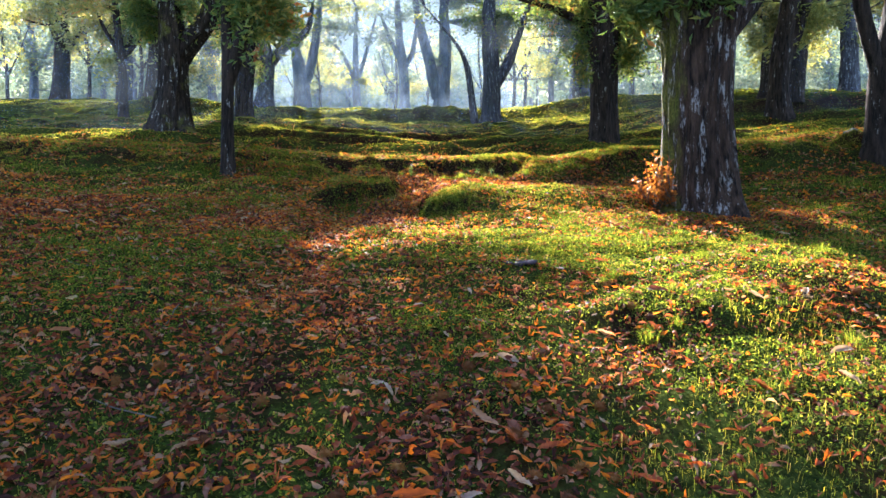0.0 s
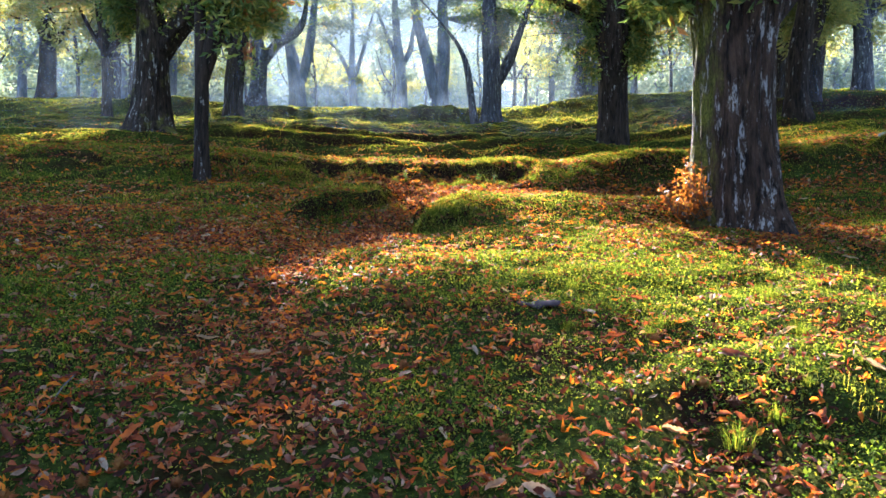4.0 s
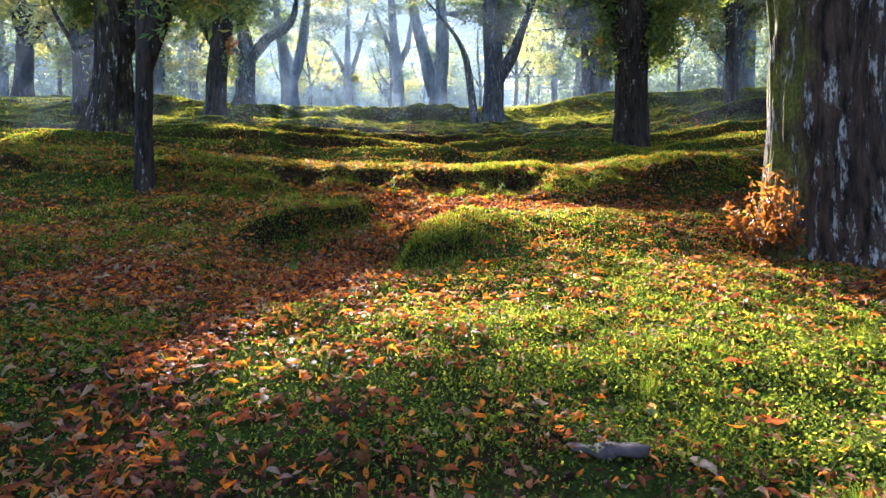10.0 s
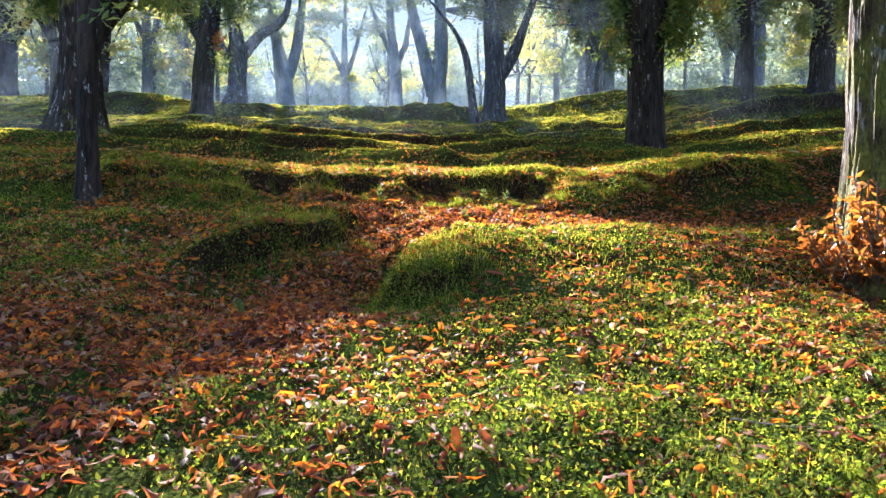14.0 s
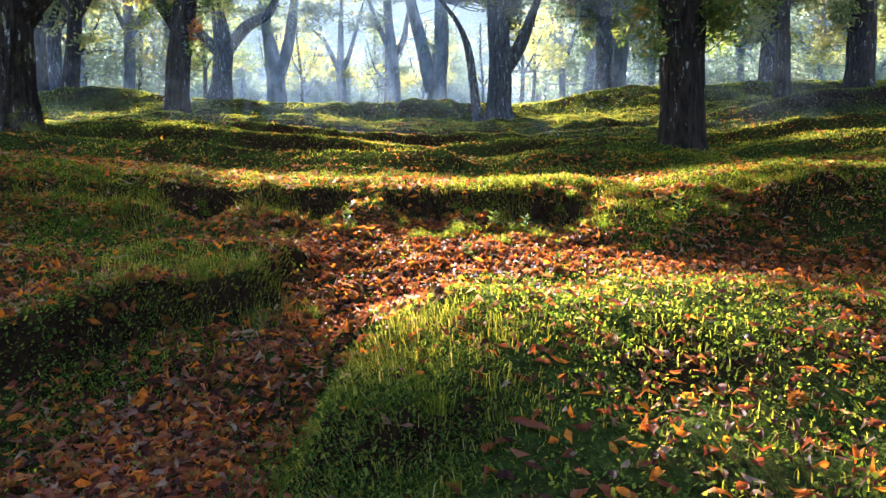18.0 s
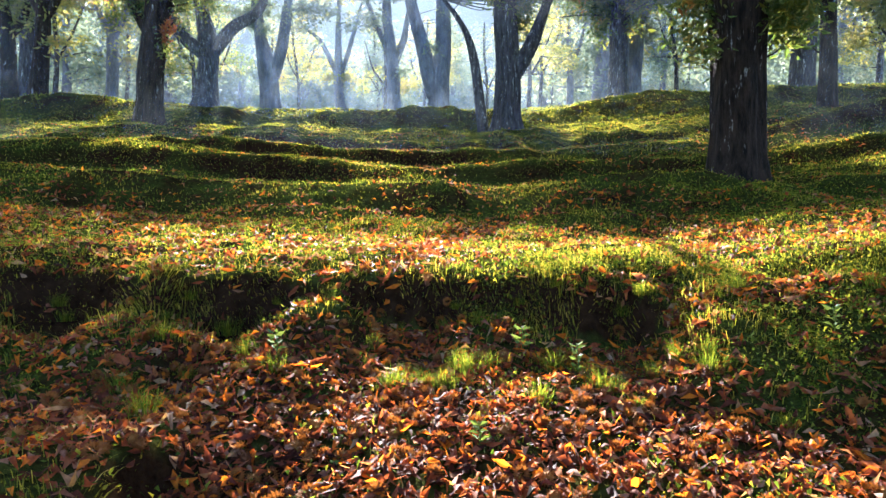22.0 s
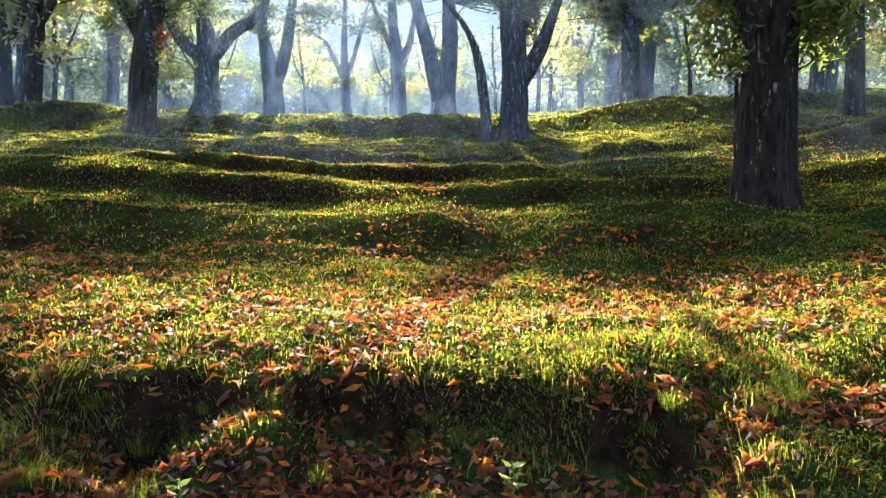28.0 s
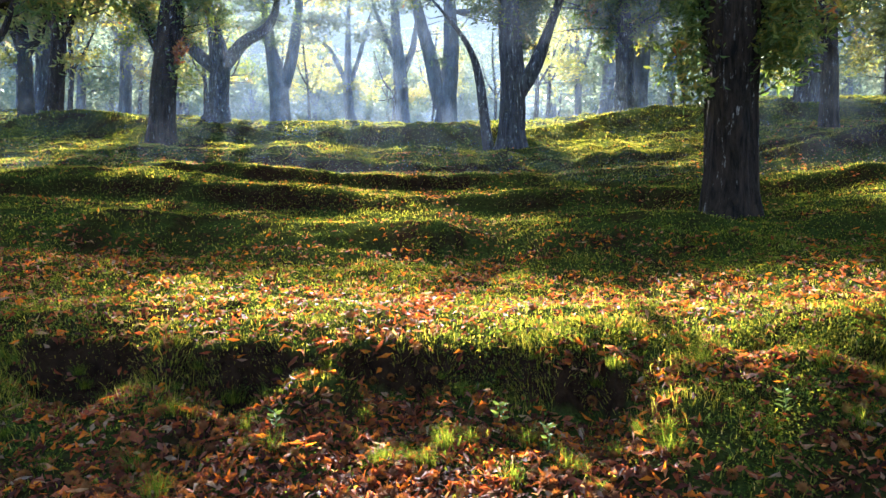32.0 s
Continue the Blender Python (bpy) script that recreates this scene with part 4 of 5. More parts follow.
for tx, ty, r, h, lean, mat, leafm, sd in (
        (13.61, 28.14, 0.42, 7, 0.2, BARK, LEAF_YELLOW, 47), (12.7, 32.17, 0.42, 7, 0.2, BARK_HAZE_MID, LEAF_GREEN, 53), (16.28, 38.97, 0.42, 8, 0.3, BARK_HAZE_FAR, LEAF_HAZED, 59),
        (-16.13, 41.46, 0.3, 8, 0.1, BARK_HAZE_FAR, LEAF_YELLOW, 61), (-16.84, 35.84, 0.32, 7, 0.1, BARK_HAZE_MID, LEAF_YELLOW, 67), (-13.47, 31.08, 0.27, 6.5, 0.5, BARK, LEAF_YELLOW, 71),
        (-15.85, 33.32, 0.28, 6.5, -0.3, BARK, LEAF_YELLOW, 73), (10.19, 52.58, 0.5, 9, 0.8, BARK_HAZE_FAR, LEAF_HAZED, 79), (7.47, 36.72, 0.42, 7.5, -0.2, BARK_HAZE_MID, LEAF_GREEN, 83),
        (8.6, 39.06, 0.4, 8, 0.4, BARK_HAZE_FAR, LEAF_HAZED, 89), (-2.54, 44.94, 0.36, 8, -0.5, BARK_HAZE_FAR, LEAF_HAZED, 97), (-21.0, 37.0, 0.45, 7, 0.4, BARK, LEAF_YELLOW, 101),
        (11.2, 21.6, 0.3, 6, 0.3, BARK, LEAF_YELLOW, 103), (-12.2, 25.8, 0.17, 6, -0.3, BARK, LEAF_YELLOW, 107), (18.0, 30.0, 0.4, 7, -0.2, BARK_HAZE_MID, LEAF_YELLOW, 109)):
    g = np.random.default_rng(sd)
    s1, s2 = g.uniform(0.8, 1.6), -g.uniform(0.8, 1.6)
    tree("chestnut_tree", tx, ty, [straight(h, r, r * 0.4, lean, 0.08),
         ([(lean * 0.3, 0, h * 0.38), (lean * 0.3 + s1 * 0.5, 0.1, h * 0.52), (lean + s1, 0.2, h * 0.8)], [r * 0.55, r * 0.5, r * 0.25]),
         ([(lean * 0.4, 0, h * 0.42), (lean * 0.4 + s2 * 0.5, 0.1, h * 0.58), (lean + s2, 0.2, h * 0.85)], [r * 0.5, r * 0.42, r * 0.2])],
         # the two conditional wide crowns are added to shade the slope in front
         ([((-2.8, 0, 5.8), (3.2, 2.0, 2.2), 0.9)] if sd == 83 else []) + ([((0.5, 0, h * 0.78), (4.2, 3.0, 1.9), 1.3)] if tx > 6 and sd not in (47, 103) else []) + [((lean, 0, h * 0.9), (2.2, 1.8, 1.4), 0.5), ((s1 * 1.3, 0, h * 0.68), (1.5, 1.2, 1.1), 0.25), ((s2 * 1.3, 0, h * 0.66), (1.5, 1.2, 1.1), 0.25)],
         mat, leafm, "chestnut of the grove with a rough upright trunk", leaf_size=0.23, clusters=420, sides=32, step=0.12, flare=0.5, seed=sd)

# younger chestnuts between the old ones, leafy almost to the ground and turning yellow
for tx, ty, h, leafm, sd in (
        (-17.5, 39.0, 6.0, LEAF_YELLOW, 401), (-22.5, 43.0, 7.0, LEAF_YELLOW, 402), (-13.2, 44.5, 6.5, LEAF_YELLOW, 403), (-25.5, 36.5, 6.0, LEAF_YELLOW, 404), (-19.0, 49.0, 7.5, LEAF_YELLOW, 405),
        (12.2, 43.5, 6.5, LEAF_YELLOW, 406), (15.6, 47.0, 7.0, LEAF_GREEN, 407), (21.0, 41.0, 6.5, LEAF_YELLOW, 408), (17.8, 35.2, 5.5, LEAF_YELLOW, 409), (24.0, 45.5, 7.0, LEAF_YELLOW, 410),
        (-29.0, 45.0, 7.0, LEAF_YELLOW, 411), (6.0, 50.0, 7.0, LEAF_YELLOW, 412), (-15.0, 53.0, 7.5, LEAF_GREEN, 413), (4.6, 44.0, 6.0, LEAF_YELLOW, 414), (-3.6, 50.5, 6.0, LEAF_YELLOW, 415),
        (-10.5, 58.0, 8.0, LEAF_YELLOW, 416), (-1.5, 60.0, 8.0, LEAF_YELLOW, 417), (3.2, 57.0, 7.0, LEAF_HAZED, 418), (-14.0, 63.0, 8.5, LEAF_HAZED, 419), (8.5, 62.0, 8.0, LEAF_YELLOW, 420), (-5.5, 66.0, 8.5, LEAF_HAZED, 421)):
    g = np.random.default_rng(sd)
    lean = g.uniform(-0.5, 0.5)
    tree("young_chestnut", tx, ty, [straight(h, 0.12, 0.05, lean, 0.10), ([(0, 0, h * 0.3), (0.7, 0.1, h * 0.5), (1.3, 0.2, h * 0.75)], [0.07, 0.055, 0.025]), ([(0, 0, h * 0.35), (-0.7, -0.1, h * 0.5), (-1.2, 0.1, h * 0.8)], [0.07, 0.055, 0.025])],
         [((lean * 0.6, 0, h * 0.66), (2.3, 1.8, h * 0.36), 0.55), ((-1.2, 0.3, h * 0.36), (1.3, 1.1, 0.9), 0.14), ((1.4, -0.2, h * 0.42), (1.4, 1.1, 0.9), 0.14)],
         BARK_HAZE_MID, leafm, "young chestnut with yellowing leaves down to its lower branches", leaf_size=0.21, per=13, clusters=330, sides=14, step=0.2, flare=0.3, seed=sd, sun_gaps=ty < 52, twigs=16, shade_crown=False)

# the wood beyond: six kinds of chestnut, repeated
kinds = []
for k in range(6):
    g = np.random.default_rng(200 + k)
    h, r = g.uniform(7.5, 10), g.uniform(0.2, 0.4)
    s = g.uniform(1.0, 2.2, 3) * (1, -1, 0.4)
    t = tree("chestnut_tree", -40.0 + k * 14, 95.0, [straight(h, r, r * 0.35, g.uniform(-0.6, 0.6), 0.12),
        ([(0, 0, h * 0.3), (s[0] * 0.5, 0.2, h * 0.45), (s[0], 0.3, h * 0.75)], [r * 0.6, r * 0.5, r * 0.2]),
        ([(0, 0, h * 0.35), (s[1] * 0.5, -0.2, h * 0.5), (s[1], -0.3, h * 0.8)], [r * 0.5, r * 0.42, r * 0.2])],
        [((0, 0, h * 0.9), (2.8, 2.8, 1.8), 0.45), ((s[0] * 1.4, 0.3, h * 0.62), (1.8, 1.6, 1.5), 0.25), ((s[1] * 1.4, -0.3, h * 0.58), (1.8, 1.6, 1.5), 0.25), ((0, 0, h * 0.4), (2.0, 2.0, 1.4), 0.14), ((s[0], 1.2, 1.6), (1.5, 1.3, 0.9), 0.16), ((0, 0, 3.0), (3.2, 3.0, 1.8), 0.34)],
        BARK_HAZE_FAR, LEAF_HAZED, "outer backlit chestnut, haze tinted into its bark and leaves", leaf_size=0.42, per=9, clusters=360, sides=16, step=0.3, flare=0.5, seed=300 + k, sun_gaps=False, twigs=6, sink=0.2, shade_crown=False)
    kinds.append(t)
g = np.random.default_rng(8)
spots = []
for _ in range(4000):
    ty = g.uniform(47, 125)
    tx = g.uniform(-0.72, 0.72) * ty
    if ty < 60 and abs(tx + 6.85) < 3.5 or ty < 62 and -17 < tx < 5:
        continue
    if all((tx - a) ** 2 + (ty - b) ** 2 > (4.2 + ty * 0.02) ** 2 for a, b in spots):
        spots.append((tx, ty))
    if len(spots) >= 80:
        break
for _ in range(400):     # unseen trees, added behind and beside the trail to hold back skylight
    ty, tx = g.uniform(-30, 30), g.uniform(-36, 36)
    if (abs(tx) < 0.85 * max(ty, 0) + 7) or all((tx - a) ** 2 + (ty - b) ** 2 < 1 for a, b in spots):
        continue
    if all((tx - a) ** 2 + (ty - b) ** 2 > 6.0 ** 2 for a, b in spots):
        spots.append((tx, ty))
    if len(spots) >= 110:
        break
# more unseen trees added behind, to cut the fill light from there
behind = 0
for _ in range(600):
    ty, tx = g.uniform(-30, -5), g.uniform(-24, 24)
    if all((tx - a) ** 2 + (ty - b) ** 2 > 4.2 ** 2 for a, b in spots):
        spots.append((tx, ty))
        behind += 1
    if behind >= 34:
        break
for i, (tx, ty) in enumerate(spots):
    size = g.uniform(0.8, 1.1)
    copy_thing(kinds[i % 6], Matrix.Translation((tx, ty, float(height(tx, ty)) - 0.2)) @ Matrix.Rotation(g.uniform(0, 6.28), 4, "Z") @ Matrix.Scale(size, 4))


# ---- turf, herbs and fallen leaves ----
def in_view(x, y, margin=1.0):
    return np.abs(x - 0.1) < 0.68 * np.maximum(y, 0) + margin


def scatter(n, x0, x1, y0, y1, gen, density, steep=True):
    x, y = gen.uniform(x0, x1, n), gen.uniform(y0, y1, n)
    keep = in_view(x, y) & (np.hypot(x - 3.22, y - 8.42) > 0.55)
    x, y = x[keep], y[keep]
    e = 0.05
    z = ground_z(x, y)
    nx, ny = (z - ground_z(x + e, y)) / e, (z - ground_z(x, y + e)) / e
    tilt = np.sqrt(1 + nx ** 2 + ny ** 2)
    keep = gen.random(len(x)) < density(x, y) * (tilt if steep else 1 - 0.85 * smooth(tilt, 1.2, 1.9))
    nrm = np.stack([nx, ny, np.ones_like(nx)], -1)[keep]
    nrm /= np.linalg.norm(nrm, axis=1)[:, None]
    return np.stack([x, y, z], -1)[keep], nrm


def grass_density(x, y):
    tuft = smooth(fbm(x * 2.2, y * 2.2, 61), 0.36, 0.62)
    pocket = 1 - np.exp(-(((x - 0.85) / 0.75) ** 2 + ((y - 11.84) / 0.16) ** 2) ** 2)
    return 0.64 * pocket * np.clip((0.40 + 0.62 * tuft) * (1.08 - 0.98 * litter(x, y)), 0.03, 1)


def blades(p, nrm, gen, length, width):
    n = len(p)
    a = gen.uniform(0, 2 * math.pi, n)
    side = np.stack([np.cos(a), np.sin(a), np.zeros(n)], -1)
    lean = np.stack([-np.sin(a), np.cos(a), np.zeros(n)], -1) * gen.uniform(-1, 1, n)[:, None]
    L = (length * gen.uniform(0.45, 1.25, n) * (0.6 + 0.9 * vnoise(p[:, 0] * 1.7, p[:, 1] * 1.7, 63)))[:, None]
    w = (width * gen.uniform(0.6, 1.3, n))[:, None]
    up = nrm * 0.5 + (0, 0, 0.5)
    foot = p - nrm * 0.01
    mid = foot + up * L * 0.6 + lean * L * 0.22
    tip = foot + up * L * 0.8 + lean * L * 1.05
    v = np.stack([foot - side * w, foot + side * w, mid + side * w * 0.75, mid - side * w * 0.75, tip], 1).reshape(-1, 3)
    b = np.arange(n)[:, None] * 5
    f = np.concatenate([b + np.array((0, 1, 2)), b + np.array((0, 2, 3)), b + np.array((3, 2, 4))], 1).reshape(-1, 3)
    return v, f


gen = np.random.default_rng(12)
parts_v, parts_f, total = [], [], 0
for n, box, length, width, plain in ((170000, (-6.4, 6.4, 1.4, 8.0), 0.034, 0.0016, False), (240000, (-11.5, 11.5, 8.0, 15.6), 0.05, 0.0028, False), (80000, (-8, 8, 11.6, 12.7), 0.06, 0.0018, False), (200000, (-8, 8, 12.0, 15.2), 0.034, 0.0016, False),
                                     (420000, (-16, 16, 15.6, 30), 0.052, 0.0055, True), (80000, (-24, 24, 30, 46), 0.09, 0.012, True)):
    p, nrm = scatter(n, *box, gen, grass_density)
    v, f = blades(p, nrm, gen, length, width)
    if plain:     # far blades: one triangle each
        v = v.reshape(-1, 5, 3)[:, (0, 1, 4)].reshape(-1, 3)
        f = np.arange(len(v)).reshape(-1, 3)
    parts_v.append(v), parts_f.append(f + total)
    total += len(v)
# longer, softer grass hangs over the hummocks and the terrace lip
def shaggy(x, y):
    m = 0.7 * np.exp(-(((x + 1.1) / 0.6) ** 2 + ((y - 9.8) / 0.5) ** 2) ** 2) + 0.9 * np.exp(-(((x - 0.05) / 0.45) ** 2 + ((y - 8.6) / 0.5) ** 2) ** 2)
    m = m * (0.25 + smooth(fbm(x * 5, y * 5, 93), 0.4, 0.6))
    m = m + 0.6 * smooth(fbm(x * 2.6, y * 2.0, 91), 0.5, 0.62) * smooth(y, 11.4, 11.7) * (1 - smooth(y, 12.2, 12.45))
    m = m + 0.35 * smooth(fbm(x * 1.1, y * 1.1, 95), 0.56, 0.66) * (x > 0.6) * (y < 6.5)
    return np.clip(m, 0, 1) * 0.75


for n, box, length in ((44000, (-0.6, 0.9, 7.9, 9.6), 0.065), (40000, (-2.0, -0.5, 8.9, 10.5), 0.065), (80000, (-5.5, 6, 11.3, 12.5), 0.09), (110000, (0.6, 5.0, 2.2, 6.5), 0.07)):
    p, nrm = scatter(n, *box, gen, shaggy)
    v, f = blades(p, nrm, gen, length * gen.uniform(0.5, 1.35, len(p)), 0.0013 if box[2] < 3 else 0.0018)
    parts_v.append(v), parts_f.append(f + total)
    total += len(v)
turf = new("grass", mesh_from("grass", np.vstack(parts_v), np.vstack(parts_f), GRASS))
tagged(turf, "short green grass with pale dry blades over the terraces", "grass", kind="stuff")

# clover and low herbs: small round leaflets just over the moss
parts_v, parts_f, total = [], [], 0
for n, box, lo, hi, rise in ((520000, (-4.8, 4.8, 1.4, 5.8), 0.004, 0.0092, 0.035), (330000, (-8, 8, 5.8, 10.5), 0.005, 0.0105, 0.045), (330000, (-3.4, 4.6, 5.0, 9.6), 0.0045, 0.010, 0.05), (110000, (-5, 6, 11.2, 12.6), 0.005, 0.011, 0.06), (400000, (-9, 9, 10.5, 15.8), 0.0055, 0.012, 0.05), (260000, (-16, 16, 15.8, 27), 0.007, 0.016, 0.05), (120000, (-22, 22, 27, 42), 0.014, 0.030, 0.07)):
    p, nrm = scatter(n, *box, gen, steep=not 10 < box[2] < 12, density=lambda x, y: 1.35 * grass_density(x, y) * (0.45 + 0.9 * smooth(fbm(x * 1.3, y * 1.3, 71), 0.42, 0.58)))
    n = len(p)
    a = gen.uniform(0, 6.283, n)
    t1 = np.stack([np.cos(a), np.sin(a), gen.normal(0, 0.62, n)], -1)
    t2 = np.stack([-np.sin(a), np.cos(a), gen.normal(0, 0.62, n)], -1)
    r = gen.uniform(lo, hi, n)[:, None]
    c = p + nrm * (gen.random(n) ** 1.5 * rise * (0.4 + vnoise(p[:, 0] * 3, p[:, 1] * 3, 73)))[:, None]
    if box[2] > 10:     # farther leaflets: one triangle each
        q = np.stack([c - t1 * r, c + t2 * r * 0.8 + t1 * r * 0.5, c - t2 * r * 0.8 + t1 * r * 0.5], 1).reshape(-1, 3)
        parts_f.append(np.arange(len(q)).reshape(-1, 3) + total)
    else:
        q = np.stack([c - t1 * r, c + t2 * r * 0.7, c + t1 * r, c - t2 * r * 0.7], 1).reshape(-1, 3)
        parts_f.append((np.arange(len(c))[:, None] * 4 + np.array((0, 1, 2, 0, 2, 3))).reshape(-1, 3) + total)
    parts_v.append(q)
    total += len(q)
herbs = new("clover", mesh_from("clover", np.vstack(parts_v), np.vstack(parts_f), HERB, False))
tagged(herbs, "low clover and small round herbs between the grass", "herbs", kind="stuff")


def curled_leaves(p, nrm, gen, length, width, cuts=((-0.5, 0.05), (-0.2, 0.85), (0.15, 1.0), (0.5, 0.05))):
    """Dry lance leaves, three cross-sections each, curled along and across."""
    n = len(p)
    a = gen.uniform(0, 6.283, n)
    d = np.stack([np.cos(a), np.sin(a), gen.normal(0.08, 0.36, n)], -1)
    d -= nrm * (np.sum(d * nrm, 1) * 0.75)[:, None]
    d /= np.linalg.norm(d, axis=1)[:, None]
    up = nrm + gen.normal(0, 0.38, (n, 3))
    side = np.cross(d, up)
    side /= np.linalg.norm(side, axis=1)[:, None]
    up = np.cross(side, d)
    L = (length * gen.uniform(0.55, 1.25, n))[:, None]
    W = (width * gen.uniform(0.6, 1.25, n))[:, None]
    curl = gen.normal(0.0, 0.34, n)[:, None]
    cup = gen.uniform(0.1, 0.95, n)[:, None] * np.sign(gen.normal(0.4, 1, n))[:, None]
    c = p + nrm * (0.008 + 0.022 * gen.random(n)[:, None])
    rows = []
    for s, w in cuts:
        spine = c + d * L * s + up * L * curl * (4 * s * s - 0.4)
        rows += [spine - side * W * w * 0.5 + up * W * w * cup * 0.6, spine, spine + side * W * w * 0.5 + up * W * w * cup * 0.6]
    v = np.stack(rows, 1).reshape(-1, 3)
    b = np.arange(n)[:, None] * 3 * len(cuts)
    quads = []
    for k in range(len(cuts) - 1):
        for j in range(2):
            o = k * 3 + j
            quads.append(b + np.array((o, o + 1, o + 4, o + 3)))
    return v, np.concatenate(quads, 1).reshape(-1, 4)


parts_v, parts_f, total = [], [], 0
for n, box, length, width in ((46000, (-3.6, 4.4, 1.4, 5.2), 0.055, 0.021), (66000, (-6, 6.4, 5.2, 9.0), 0.070, 0.026), (76000, (-11, 11, 9.0, 15.6), 0.082, 0.030), (34000, (-16, 16, 15.6, 27), 0.07, 0.026), (48000, (-3.6, 4.4, 7.0, 12.1), 0.062, 0.026), (50000, (-4.4, 4.6, 1.4, 9.0), 0.030, 0.014)):
    p, nrm = scatter(n, *box, gen, litter, steep=False)
    v, f = curled_leaves(p, nrm, gen, length, width) if box[2] < 6 and length > 0.04 else curled_leaves(p, nrm, gen, length, width, ((-0.5, 0.05), (0.05, 1.0), (0.5, 0.05)))
    parts_v.append(v), parts_f.append(f + total)
    total += len(v)
fallen = new("leaf_litter", mesh_from("leaf_litter", np.vstack(parts_v), np.vstack(parts_f), LITTER))
tagged(fallen, "dry curled chestnut leaves, brown to orange, strewn over turf", "fallen leaves", kind="stuff")


# ---- single things on the ground ----
def plain_material(name, stops, rough=0.85, scale=30.0, by_object=True, light_through=0.0):
    m, n, l = material(name)
    out, b = n.new("ShaderNodeOutputMaterial"), n.new("ShaderNodeBsdfPrincipled")
    col = ramp(n, stops)
    no = noise_node(n, l, n.new("ShaderNodeTexCoord").outputs["Object"], scale, 5, 0.6)
    if by_object:
        l.new(n.new("ShaderNodeObjectInfo").outputs["Random"], col.inputs[0])
        tone = ramp(n, ((0.3, (0.6, 0.58, 0.55)), (0.7, (1.2, 1.2, 1.2))))
        l.new(no.outputs[0], tone.inputs[0])
        c = mixed(n, l, 1.0, col.outputs[0], tone.outputs[0], "MULTIPLY")
    else:
        l.new(no.outputs[0], col.inputs[0])
        c = col.outputs[0]
    l.new(c, b.inputs["Base Color"])
    b.inputs["Roughness"].default_value, b.inputs["Specular IOR Level"].default_value = rough, 0.2
    bump = n.new("ShaderNodeBump")
    bump.inputs["Strength"].default_value, bump.inputs["Distance"].default_value = 0.6, 0.01
    l.new(no.outputs[0], bump.inputs["Height"])
    l.new(bump.outputs[0], b.inputs["Normal"])
    if light_through:
        tr, mx = n.new("ShaderNodeBsdfTranslucent"), n.new("ShaderNodeMixShader")
        l.new(mixed(n, l, 1.0, c, (1.5, 1.2, 0.7), "MULTIPLY"), tr.inputs[0])
        mx.inputs[0].default_value = light_through
        l.new(b.outputs[0], mx.inputs[1]), l.new(tr.outputs[0], mx.inputs[2])
        l.new(mx.outputs[0], out.inputs[0])
    else:
        l.new(b.outputs[0], out.inputs[0])
    return m


BURR = plain_material("spiny_burr", ((0.0, (0.08, 0.028, 0.012)), (0.6, (0.19, 0.07, 0.018)), (1.0, (0.27, 0.125, 0.03))), 0.85, light_through=0.3)
BIG_LEAF = plain_material("large_dry_leaf", ((0.0, (0.11, 0.036, 0.022)), (0.4, (0.24, 0.07, 0.03)), (0.6, (0.42, 0.11, 0.02)), (0.7, (0.27, 0.17, 0.12)), (1.0, (0.42, 0.33, 0.25))), 0.6, 25, True, 0.45)
WOOD = plain_material("dead_twig", ((0.0, (0.05, 0.036, 0.028)), (1.0, (0.15, 0.12, 0.095))), 0.9)
STONE = plain_material("pale_stone", ((0.35, (0.035, 0.036, 0.033)), (0.6, (0.20, 0.20, 0.19))), 0.85, 7, False)
OLD_BARK = plain_material("weathered_bark_piece", ((0.3, (0.012, 0.008, 0.008)), (0.7, (0.07, 0.045, 0.042))), 0.8, 22, False)
SEEDLING = plain_material("fresh_seedling_leaf", ((0.0, (0.05, 0.10, 0.02)), (1.0, (0.12, 0.17, 0.045))), 0.6, 20, False, 0.4)


def burr_mesh(seed, gape):
    """A round husk set with fine spines; gape opens it on one side."""
    g = np.random.default_rng(seed)
    bm = bmesh.new()
    bmesh.ops.create_icosphere(bm, subdivisions=1, radius=0.022)
    for v in bm.verts:
        n = v.co.normalized()
        if gape and n.x > 0.55:
            v.co = n * 0.022 * (1.0 - gape * (n.x - 0.55) * 1.6)
    for i in range(120):
        k = (i + 0.5) / 120
        ph, th = math.acos(1 - 2 * k), math.pi * (1 + 5 ** 0.5) * i
        n = Vector((math.cos(th) * math.sin(ph), math.sin(th) * math.sin(ph), math.cos(ph)))
        if gape and n.x > 0.75:
            continue
        n = (n + Vector(g.normal(0, 0.22, 3))).normalized()
        t = n.orthogonal().normalized() * 0.0016
        tip = n * g.uniform(0.029, 0.036)
        q = Matrix.Rotation(2.0944, 3, n)
        a, b, c = n * 0.02 + t, n * 0.02 + q @ t, n * 0.02 + q @ (q @ t)
        vs = [bm.verts.new(p) for p in (a, b, c, tip)]
        for f in ((0, 1, 3), (1, 2, 3), (2, 0, 3)):
            bm.faces.new([vs[j] for j in f])
    me = bpy.data.meshes.new("burr")
    bm.to_mesh(me), bm.free()
    me.materials.append(BURR)
    return me


